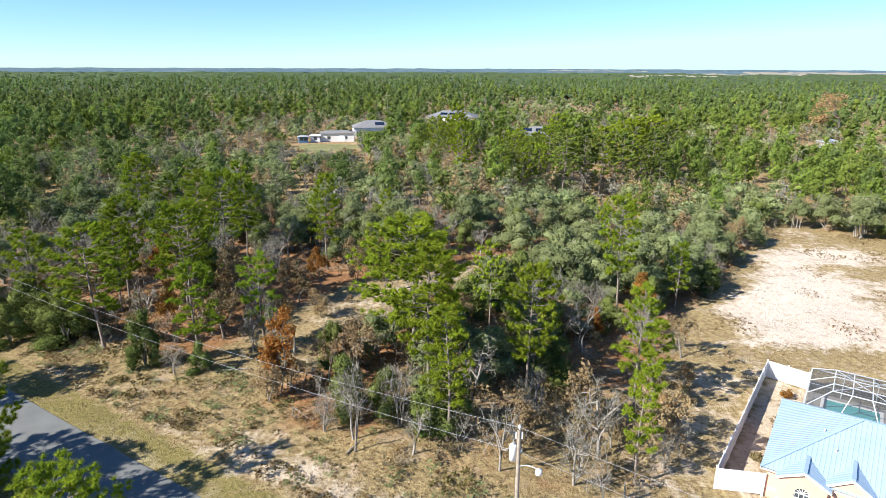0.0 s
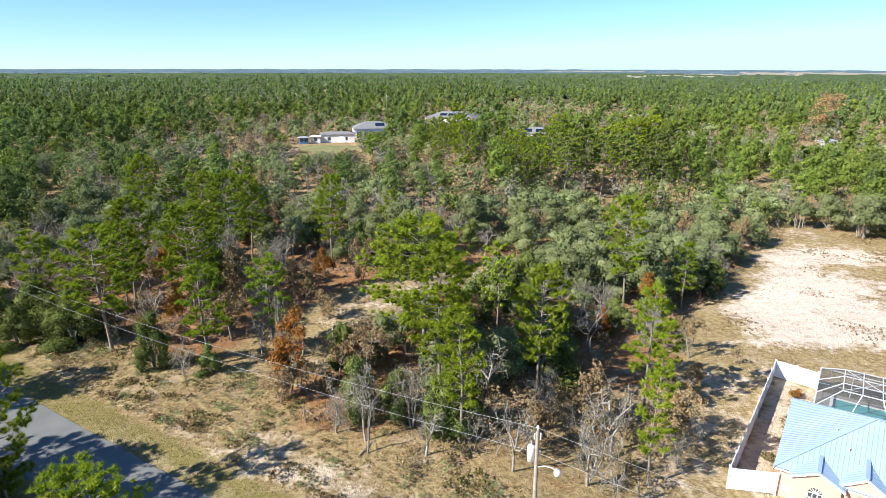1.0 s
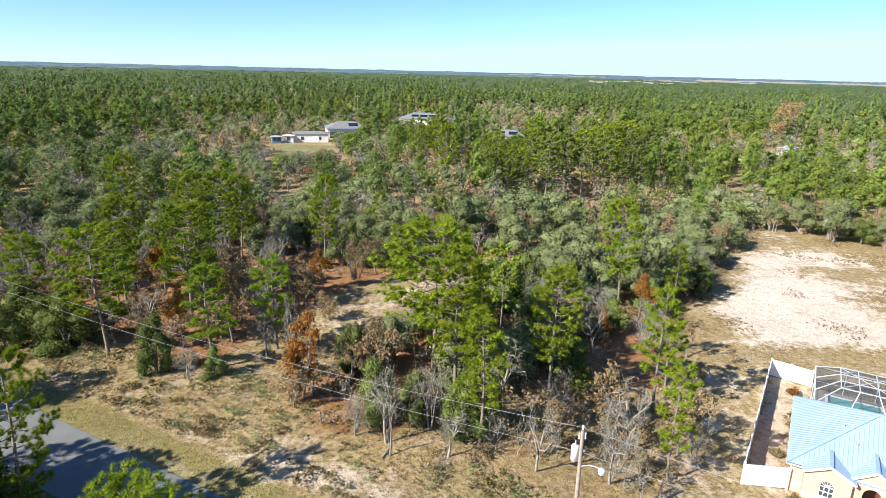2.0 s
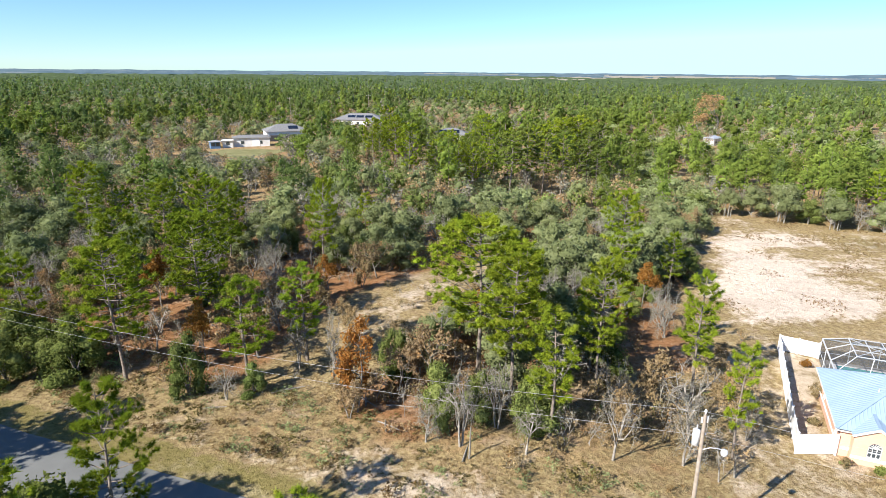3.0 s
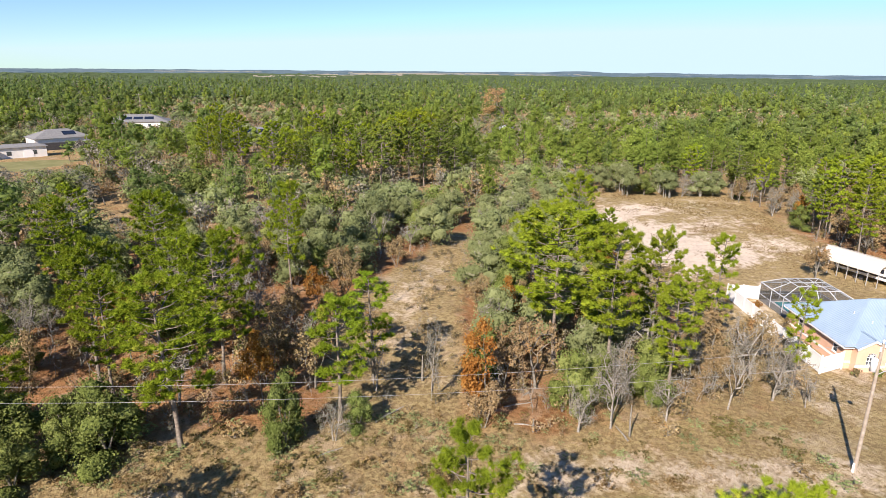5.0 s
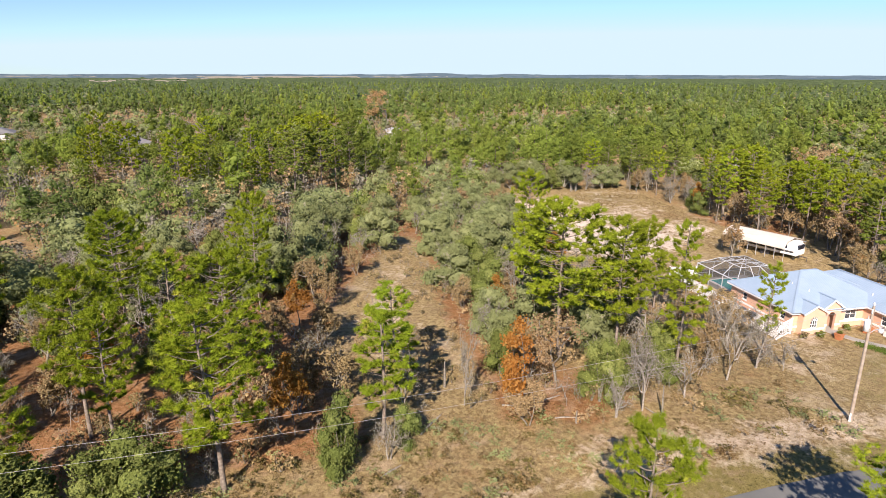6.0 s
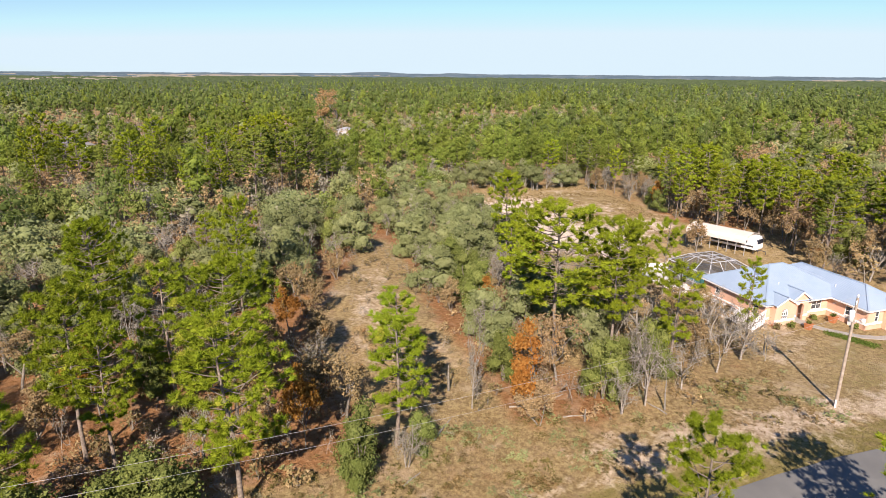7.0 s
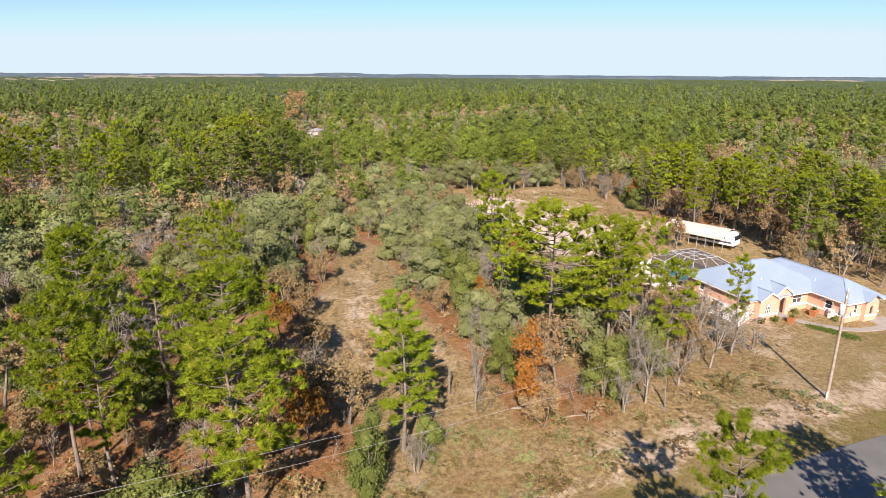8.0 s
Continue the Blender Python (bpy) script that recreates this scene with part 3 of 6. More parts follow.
def make_tree(name, wood, crown, wood_mat, crown_mat, label, category, group):
    t = thing(name, Matrix.Identity(4), label, category, group)
    part("trunk", mesh_of("trunk", wood[0], wood[1], [wood_mat], smooth=True), None, t)
    if crown is not None:
        part("crown", mesh_of("crown", crown[0], crown[1], [crown_mat], smooth=True), None, t)
    return t


PINE_LABEL = "tall longleaf pine with bare trunk and bright green needle tufts"
SHAPES = {}


def shape_set():
    """The trees from which all others are copied: a few shapes of each kind, unit height in the scale of the copy."""
    S = {}
    S["pine_big"] = [make_tree("pine_tree", *pine_shape(11 + i, 14, 4.0, 0.34, 62, 12, 0.19, "octa", 56, 0.42, 0.034), M_BARK, M_PINE, PINE_LABEL, "pine tree", "pines") for i in range(2)]
    S["pine"] = [make_tree("pine_tree", *pine_shape(21 + i, 12, 2.7, 0.34, 46, 10, 0.17, "octa", 54, 0.39, 0.033), M_BARK, M_PINE, PINE_LABEL, "pine tree", "pines") for i in range(4)]
    S["pine_slim"] = [make_tree("pine_tree", *pine_shape(31 + i, 10, 1.7, 0.28, 34, 8, 0.14, "octa", 54, 0.35, 0.030), M_BARK, M_PINE, "slender young pine with loose green needle tufts", "pine tree", "pines") for i in range(3)]
    S["pine_near"] = [make_tree("pine_tree", *pine_shape(35 + i, 10, 1.9, 0.24, 44, 14, 0.10, "octa", 80, 0.27, 0.016), M_BARK, M_PINE, "young roadside pine with soft green needle tufts", "pine tree", "pines") for i in range(2)]
    S["pine_mid"] = [make_tree("pine_tree", *pine_shape(41 + i, 12, 2.6, 0.36, 32, 6, 0.27, "octa", 12, 0.48, 0.085, sides=4), M_BARK, M_PINE if i < 3 else M_WOODPINE, PINE_LABEL, "pine tree", "pines") for i in range(5)]
    S["oak"] = [make_tree("oak_tree", *oak_shape(51 + i, 6, 2.6, 120, 36, 0.14, low=0.10), M_OAKBARK, M_DARK, "dense dark green evergreen oak at the wood's edge", "oak tree", "evergreen oaks") for i in range(3)]
    S["live_oak"] = [make_tree("oak_tree", *oak_shape(61 + i, 7, 4.2, 130, 20, 0.25, low=0.20, limbs=9), M_LIMB, M_OAK, "spreading grey-green live oak with a low lumpy crown", "oak tree", "live oaks") for i in range(4)]

    S["edge_oak"] = [make_tree("oak_tree", *oak_shape(91 + i, 7, 3.6, 120, 18, 0.24, low=0.46, sides=5, limbs=6, clump=0.62), M_LIMB, M_OAK, "live oak on pale bare trunks beside the sandy clearing", "oak tree", "live oaks") for i in range(3)]

    def scrub_oak(seed, h, r, per, size, mat, label, group, spread=0.45):
        wood, ends, ways = branchy(seed, h, r, 3, 0.16)
        rng = np.random.default_rng(seed)
        crown = leaves(rng, ends, spread, per, size)
        return make_tree("oak_tree", wood, crown, M_OAKBARK, mat, label, "oak tree", group)

    S["rust"] = [scrub_oak(70 + i, 7, 2.2, 34, 0.19, M_RUST, "turkey oak in rust-orange autumn leaf", "autumn oaks", 0.55) for i in range(2)]
    S["brown"] = [scrub_oak(75 + i, 6, 2.2, 12, 0.20, M_BROWN, "scrub oak with thin withered brown leaves", "withered oaks") for i in range(3)]

    S["tall_brown"] = [scrub_oak(88, 7, 2.6, 18, 0.14, M_TAN, "tall bare-limbed tree with pale orange-brown leaves", "withered oaks", 0.42)]

    def bare(seed, h, r, mat, moss, label):
        wood, ends, ways = branchy(seed, h, r, 3, 0.19, base=0.05, spread=1.05, kids=6)
        rng = np.random.default_rng(seed)
        crown = leaves(rng, ends - np.array([0, 0, 0.15]), 0.34, moss, 0.085) if moss else None
        return make_tree("bare_tree", wood, crown, mat, M_MOSS, label, "tree", "bare trees")

    S["bare"] = [bare(80 + i, 6, 2.3, M_DEAD, 7, "leafless bleached tree with tangled branches and grey moss") for i in range(3)]
    return S


SHAPES = shape_set()
SIZE = {"tall_brown": (7, 2.6), "edge_oak": (7, 3.6), "pine_big": (14, 4.0), "pine": (12, 2.7), "pine_slim": (10, 1.7), "pine_near": (10, 1.9), "pine_mid": (12, 2.7), "oak": (6, 2.6), "live_oak": (7, 4.2), "rust": (7, 2.2), "brown": (6, 2.2), "bare": (6, 2.3)}
USED = set()
TAKEN = []


def plant(kind, x, y, h, r=None, turn=None, which=None, rng=random.Random(8)):
    """Set a tree of that kind at a place, with its height and crown radius."""
    sh = SHAPES[kind]
    k = rng.randrange(len(sh)) if which is None else which % len(sh)
    h0, r0 = SIZE[kind]
    sz = h / h0
    sr = (r / r0) if r else sz
    turn = rng.uniform(0, 360) if turn is None else turn
    m = pose(x, y, float(height(x, y)) - 0.05, 0, 0, turn) @ Matrix.Diagonal((sr, sr, sz, 1))
    src = sh[k]
    if (kind, k) in USED:
        ob = copy_thing(src, m)
        ob.matrix_basis = m
    else:
        USED.add((kind, k))
        src.matrix_basis = m
        ob = src
    TAKEN.append((x, y, r or r0 * sz))
    return ob


# trees that stand out, and some out of view, one by one: kind, x, y, height, crown radius
HEROES = [
    ("pine", -36.3, 57.2, 13.0, 3.5), ("pine_big", -31.2, 65.8, 13.4, 3.9), ("pine_slim", -24.9, 54.6, 10.6, 2.3),
    ("pine_slim", -19.9, 59.2, 9.9, 2.2), ("pine_big", -3.3, 53.8, 15.2, 5.4), ("pine", -1.7, 49.0, 14.4, 3.2),
    ("pine_slim", 0.4, 43.6, 11.4, 2.0), ("pine", 7.2, 51.0, 12.9, 2.6), ("pine_slim", 16.8, 50.8, 12.3, 1.9),
    ("pine_slim", 14.4, 40.7, 9.8, 1.4), ("pine", 20.5, 76.3, 14.8, 2.8), ("pine_slim", 28.7, 78.0, 9.0, 1.6),
    ("pine", -33.4, 83.6, 14.0, 3.0), ("pine_slim", -33.2, 72.0, 12.6, 2.2), ("pine", -40.6, 70.2, 13.2, 2.9),
    # some roadside trees here stand out of view, added to thicken the road shadows
    ("pine", -39.8, 67.0, 11.0, 2.4), ("pine_near", -27.6, 32.1, 12.6, 2.1), ("pine_big", -16.5, 24.0, 10.4, 3.0), ("oak", -17.2, 23.2, 7.6, 3.0), ("oak", -30.5, 28.0, 7.4, 4.2), ("oak", -27.0, 27.2, 6.8, 3.8), ("oak", -53.0, 44.5, 8.0, 4.4), ("oak", -35.5, 32.2, 8.6, 4.6),
    ("pine", -38.0, 27.0, 10.5, 3.0), ("pine", -43.5, 32.5, 11.5, 3.0), ("pine", -34.0, 24.5, 10.5, 3.0), ("oak", -31.2, 31.8, 7.8, 4.0), ("pine", -31.5, 27.5, 11.0, 3.0), ("pine_big", -37.0, 33.0, 10.0, 3.4), ("pine_big", -41.0, 29.5, 13.0, 3.5), ("pine", -60.0, 43.0, 13.0, 3.2), ("pine", -54.5, 40.0, 12.0, 3.0), ("pine_big", -49.6, 43.2, 12.0, 3.4), ("pine_big", -52.0, 40.6, 12.5, 3.6),
    ("pine", -55.4, 100.3, 14.0, 2.9), ("pine", -32.3, 88.0, 12.9, 2.6), ("pine", -19.2, 84.2, 13.8, 2.4),
    ("pine_slim", -13.0, 102.2, 8.5, 1.7), ("pine", -43.2, 96.5, 12.0, 2.8), ("pine_slim", -47.0, 63.0, 11.0, 2.2),
    ("oak", -29.6, 53.4, 6.2, 1.9), ("oak", -24.0, 53.0, 3.2, 1.3), ("oak", -11.4, 54.4, 5.2, 2.1), ("oak", -8.2, 46.2, 5.8, 2.3),
    ("oak", -5.0, 46.5, 4.6, 1.8), ("oak", -1.4, 44.3, 5.0, 1.9), ("oak", -43.0, 59.5, 5.2, 2.3), ("oak", -46.5, 57.5, 4.6, 2.2),
    ("oak", -40.8, 61.0, 3.8, 1.8), ("oak", -50.5, 60.5, 5.6, 2.6), ("oak", 17.9, 69.0, 4.2, 2.3), ("oak", 10.5, 63.0, 5.4, 2.4),
    ("rust", -14.9, 48.7, 8.0, 2.1), ("rust", -29.5, 59.5, 6.8, 1.6), ("brown", -8.0, 50.8, 6.5, 2.2), ("brown", 11.6, 47.2, 6.2, 2.2),
    ("brown", -16.0, 67.2, 3.6, 1.4), ("brown", 12.0, 105.0, 6.0, 2.2), ("rust", 17.0, 66.5, 3.6, 1.3), ("rust", 22.5, 73.5, 6.2, 2.0),
    ("bare", -6.9, 43.0, 7.2, 2.1), ("bare", 4.4, 40.6, 6.4, 1.7), ("bare", 9.8, 39.8, 6.6, 2.2), ("bare", -20.4, 57.4, 5.4, 1.7),
    ("bare", -2.2, 41.6, 3.8, 1.6), ("bare", -17.0, 53.6, 8.6, 1.1), ("bare", -26.2, 52.2, 3.6, 1.6), ("bare", 11.6, 37.9, 4.0, 1.0),
    ("bare", -9.6, 43.8, 4.4, 1.6), ("bare", -32.5, 80.0, 9.0, 2.2), ("brown", 5.8, 43.2, 5.0, 1.7), ("brown", 19.0, 46.5, 4.6, 2.0),
    ("oak", 0.4, 45.6, 5.6, 2.6), ("live_oak", -1.2, 51.0, 5.8, 3.0), ("live_oak", 4.0, 54.8, 5.6, 3.2), ("oak", 9.9, 54.6, 5.0, 2.6), ("live_oak", -0.4, 59.5, 6.0, 3.4), ("oak", -41.0, 58.5, 6.2, 3.0), ("oak", -46.9, 62.0, 6.4, 3.4), ("bare", 2.0, 47.6, 7.0, 2.4), ("bare", 7.4, 46.6, 5.6, 2.0), ("bare", -3.6, 45.2, 6.4, 2.2), ("bare", 12.2, 43.4, 6.6, 2.6), ("live_oak", 8.5, 58.5, 5.4, 3.0), ("live_oak", -7.6, 57.6, 5.0, 2.6),
    ("live_oak", 1.0, 104.5, 8.2, 4.6), ("live_oak", 9.0, 98.0, 7.2, 4.2), ("oak", 5.5, 72.0, 6.6, 3.0), ("oak", 1.5, 67.0, 6.4, 2.8), ("oak", 8.0, 77.5, 6.6, 3.0),
    ("brown", 16.6, 44.2, 3.8, 1.6), ("brown", 18.2, 47.6, 4.2, 1.7), ("bare", 17.2, 43.0, 4.2, 1.4), ("brown", 20.4, 53.0, 3.2, 1.5),
    ("bare", 13.6, 45.0, 4.8, 1.6), ("brown", 22.8, 56.4, 3.0, 1.3), ("bare", 20.2, 49.4, 3.4, 1.4), ("pine_slim", 19.5, 55.6, 7.2, 1.6),
    ("brown", -15.6, 48.0, 3.4, 1.7), ("brown", -14.2, 49.6, 3.0, 1.4), ("pine", 64.5, 59.0, 13.0, 2.8), ("pine", 70.0, 53.0, 14.0, 3.0), ("pine", 63.0, 41.0, 13.0, 2.8), ("pine", 57.5, 30.5, 12.5, 2.6), ("brown", 66.5, 48.0, 9.5, 3.2), ("brown", 60.5, 45.0, 8.0, 2.8), ("brown", 50.5, 57.8, 6.0, 2.4), ("brown", 66.0, 44.0, 8.0, 2.8), ("brown", 57.0, 33.5, 7.5, 2.6), ("oak", 60.0, 37.0, 6.5, 3.0),
    ("tall_brown", 158.0, 279.0, 20.0, 12.5),
    ("edge_oak", 65.2, 122.4, 6.0, 3.0), ("live_oak", 70.6, 121.0, 7.0, 3.8), ("edge_oak", 73.4, 115.2, 7.4, 3.6), ("oak", 78.2, 113.8, 5.4, 2.8), ("edge_oak", 79.8, 108.2, 6.4, 3.2),
    ("bare", 84.2, 107.4, 6.5, 2.8), ("live_oak", 88.0, 105.2, 6.4, 3.8), ("edge_oak", 76.6, 119.8, 7.8, 4.0), ("live_oak", 83.4, 113.4, 7.6, 4.0),
]
for i, (kind, x, y, h, r) in enumerate(HEROES):
    plant(kind, x, y, h, r, which=i)


def wood_zone(x, y):
    """Whether woods may grow at places: not on road, front strip, trail, clearing or yard."""
    s = road_offset(x, y)
    ok = (s > np.where(np.asarray(x) < -38, 7.0, 13.5)) | (s < -9)
    ok &= trail_dist(x, y) > 0.6
    ok &= poly_dist(x, y, CLEARING) > 0.8
    ok &= poly_dist(x, y, YARD) > 1.5
    return ok


def oak_zone(x, y):
    return np.maximum(np.exp(-(((x - 40) / 32) ** 2 + ((y - 126) / 28) ** 2)), np.exp(-(((x - 27) / 17) ** 2 + ((y - 98) / 18) ** 2)))


def fill_near():
    """The woods round the plot, tree by tree."""
    rng = np.random.default_rng(17)
    pick = random.Random(4)
    placed = list(TAKEN)
    made = 0
    for _ in range(9000):
        x, y = rng.uniform(-72, 100), rng.uniform(14, 112)
        if not bool(wood_zone(x, y)) or made > 440 or road_offset(x, y) < 0 or (y < 40 and x < 48):
            continue
        if math.hypot(x + 52, y - 28) < 22 or (x > 12 and y < 62 and x < 40):
            continue
        oz = max(float(oak_zone(x, y)), float(np.exp(-(((x - 12) / 14) ** 2 + ((y - 80) / 20) ** 2))))
        patch = noise.noise(Vector((x * 0.03, y * 0.03, 3.0)))
        u = rng.uniform()
        sparse = 2 < x < 40 and y < 64
        p, w = 0.0, u
        if oz > 0.45:
            kind = "live_oak" if u < 0.80 else "bare" if u < 0.94 else "brown"
        else:
            p = 0.30 if x > 52 else 0.03 if y < 124 else min(0.42, max(0.05, 0.14 + 0.5 * patch))
            w = (u - p) / (1 - p)
            kind = "pine_mid" if u < p else "live_oak" if w < 0.56 else "bare" if w < 0.74 else "brown" if w < 0.88 else "rust" if w < 0.90 else "oak"
        if x > 50 and y < 100 and kind in ("live_oak", "oak", "rust") and w < 0.62:
            kind = "brown" if w < 0.42 else "bare"
        if (x < -12 and y < 84) or (x < 6 and y < 64):
            kind = "brown" if u < 0.36 else "bare" if u < 0.72 else "rust" if u < 0.78 else "oak" if u < 0.86 else "live_oak"
        if sparse and kind in ("live_oak", "oak") and u < 0.8:
            kind = "brown"
        h0, r0 = SIZE[kind]
        h = h0 * float(rng.uniform(0.72, 1.12))
        if kind == "pine_mid":
            h = float(rng.uniform(9.0, 14.5))
        r = r0 * (h / h0) * float(rng.uniform(0.85, 1.1))
        gap = 0.52 if oz > 0.45 else (0.92 if sparse else 0.78 if x < -12 and y < 80 else 0.46 if x > 52 else 0.60)
        if trail_dist(np.array(x), np.array(y)) < 0.55 * r:
            continue
        if any((x - a) ** 2 + (y - b) ** 2 < (gap * (r + c)) ** 2 for a, b, c in placed):
            continue
        placed.append((x, y, r))
        plant(kind, x, y, h, r, rng=pick)
        made += 1


fill_near()



def pine_belt():
    """The stand of tall pines behind the trail's end, with brown gaps between its clumps."""
    rng = np.random.default_rng(23)
    placed = []
    for _ in range(2500):
        x, y = rng.uniform(-18, 64), rng.uniform(134, 206)
        if ((x - 22) / 33) ** 2 + ((y - 172) / 34) ** 2 > 1 or float(oak_zone(x, y)) > 0.5 or len(placed) >= 78:
            continue
        if noise.noise(Vector((x * 0.07, y * 0.05, 2.5))) < -0.12 or any(math.hypot(x - a, y - b) < 4.3 for a, b in placed):
            continue
        placed.append((x, y))
        h = float(rng.uniform(11.0, 17.5))
        if abs(x - 0.0926 * y) < 5 or abs(x + 20.7 - 0.178 * (y - 4.4)) < 5:
            h = min(h, 11.5)
        plant("pine_mid", x, y, h, 0.22 * h * float(rng.uniform(0.85, 1.15)), rng=random.Random(len(placed)))


pine_belt()

# ---- the woods beyond: one mesh for each kind ----


def stamp(shape, places, name, mats, label, category):
    """Set many copies of a shape's vertices and faces at x, y, z, height scale, width scale, turn, tone, as one mesh."""
    v, f, idx = shape
    P = np.asarray(places)
    c, s = np.cos(P[:, 5]), np.sin(P[:, 5])
    X = (v[None, :, 0] * c[:, None] - v[None, :, 1] * s[:, None]) * P[:, 4:5] + P[:, 0:1]
    Y = (v[None, :, 0] * s[:, None] + v[None, :, 1] * c[:, None]) * P[:, 4:5] + P[:, 1:2]
    Z = v[None, :, 2] * P[:, 3:4] + P[:, 2:3]
    return np.stack([X, Y, Z], -1).reshape(-1, 3), (f[None] + (np.arange(len(P)) * len(v))[:, None, None]).reshape(-1, 3), np.tile(idx, len(P)), np.repeat(P[:, 6], len(v))


def join_stuff(name, sets, mats, label, category):
    vs, fs, ids, tones, off = [], [], [], [], 0
    for v, f, i, t in sets:
        vs.append(v), fs.append(f + off), ids.append(i), tones.append(t)
        off += len(v)
    me = mesh_of(name, np.concatenate(vs), np.concatenate(fs), mats, np.concatenate(ids), np.concatenate(tones), smooth=True)
    return tagged(new(name, me), label, category, kind="stuff")


def far_pine(seed, tiers, kind, count, size):
    """A pine for the distance: trunk, and a tapering crown of needle masses set off to this side and that."""
    rng = np.random.default_rng(seed)
    f = (np.arange(tiers) + rng.uniform(0.2, 0.8, tiers)) / tiers
    wide = 2.65 * np.sqrt(np.clip(1 - ((f - 0.28) / np.where(f > 0.28, 0.92, 0.50)) ** 2, 0.05, 1))
    ang = np.arange(tiers) * 2.4 + rng.uniform(-0.6, 0.6, tiers)
    reach = wide * rng.uniform(0.20, 0.55, tiers)
    c = np.stack([np.cos(ang) * reach, np.sin(ang) * reach, 12 * (0.32 + 0.58 * f)], -1)
    rad = np.stack([wide * 0.72, wide * 0.72, np.full(tiers, 5.4 / tiers ** 0.8)], -1) * rng.uniform(0.85, 1.15, (tiers, 1))
    tr = tube([(0, 0, -0.3), (0.12, 0.05, 6), (0, 0, 11.4)], [0.17, 0.12, 0.04], 3)
    v, fc = gather([tr, masses(rng, c, rad * (0.50 if tiers > 5 else 0.58), kind, 0.15, 0.12)] + ([skin(rng, c, rad, count, size)] if count else []))
    return v, fc, np.concatenate([np.ones(len(tr[1]), int), np.zeros(len(fc) - len(tr[1]), int)])


def far_oak(seed, h, r, lobes, kind, count, size, low=0.30):
    """A broad lumpy crown on short limbs for the distance."""
    rng = np.random.default_rng(seed)
    f = (np.arange(lobes) + rng.uniform(0, 1, lobes)) / lobes
    ang = np.arange(lobes) * 2.4 + rng.uniform(-0.5, 0.5, lobes)
    reach = r * rng.uniform(0.35, 0.62, lobes) * np.sqrt(np.clip(1.05 - f ** 2, 0, 1))
    c = np.stack([np.cos(ang) * reach, np.sin(ang) * reach, h * (low + (0.80 - low) * f)], -1)
    rad = np.stack([np.full(lobes, r * 0.50)] * 2 + [np.full(lobes, h * 0.21)], -1) * rng.uniform(0.8, 1.2, (lobes, 1))
    tr = gather([tube([(0, 0, -0.3), tuple(0.4 * c[k] * np.array([1, 1, 1.2])), tuple(c[k] * 1.1)], [0.16, 0.11, 0.03], 3) for k in range(min(3, lobes))])
    v, fc = gather([tr, masses(rng, c, rad * (0.48 if lobes > 4 else 0.58), kind, 0.14, 0.12)] + ([skin(rng, c, rad, count, size)] if count else []))
    return v, fc, np.concatenate([np.ones(len(tr[1]), int), np.zeros(len(fc) - len(tr[1]), int)])


def far_bare(seed, leafy, kids=6):
    wood, ends, _ = branchy(seed, 7, 2.4, 1, 0.12, sides=3, kids=kids)
    rng = np.random.default_rng(seed)
    c = leaves(rng, ends, 0.75, leafy, 0.42)
    v, f = gather([wood, c])
    return v, f, np.concatenate([np.ones(len(wood[1]), int), np.zeros(len(c[1]), int)])


SIGHTS = [(-49, 347, 7.0), (-6.4, 366, 7.5), (-50, 236, 1.4), (-40, 254, 3.4), (-19, 320, 3.6), (-11.5, 320, 1.6), (-3, 322, 3.6), (27, 264, 3.4), (-52, 211, 0.4), (-60, 219, 0.4), (-44, 216, 0.4), (-60, 234, 1.4), (-65, 230, 1.6)]
GLADES = [(-50, 236, 15), (-58, 222, 12), (-44, 256, 14), (-11.5, 328, 18), (27, 270, 11), (-52, 212, 10), (134, 240, 12), (150, 120, 10), (32, 141, 4.5), (38, 152, 4), (-17, 188, 6)]


def scatter(rng, r0, r1, gap):
    """Places over the fan that the views take in, on a jittered grid."""
    n = int(2 * r1 / gap)
    gx, gy = np.meshgrid(np.arange(-n // 2, n // 2 + 1) * gap, np.arange(-n // 2, n // 2 + 1) * gap)
    x = (gx + rng.uniform(-0.48, 0.48, gx.shape) * gap).ravel() - 20
    y = (gy + rng.uniform(-0.48, 0.48, gx.shape) * gap).ravel() + 20
    d, az = np.hypot(x + 20, y - 20), np.degrees(np.arctan2(x + 20, y - 20))
    keep = (d >= r0) & (d < r1) & (az > -50) & (az < 98)
    keep &= ~((x > -72) & (x < 100) & (y > np.where(x > 48, 14, 40)) & (y < 112))
    x, y = x[keep], y[keep]
    ok = wood_zone(x, y) & ~((road_offset(x, y) < 8) & (x < 48))
    for a, b, c in GLADES:
        ok &= np.hypot(x - a, y - b) > c
    return x[ok], y[ok]


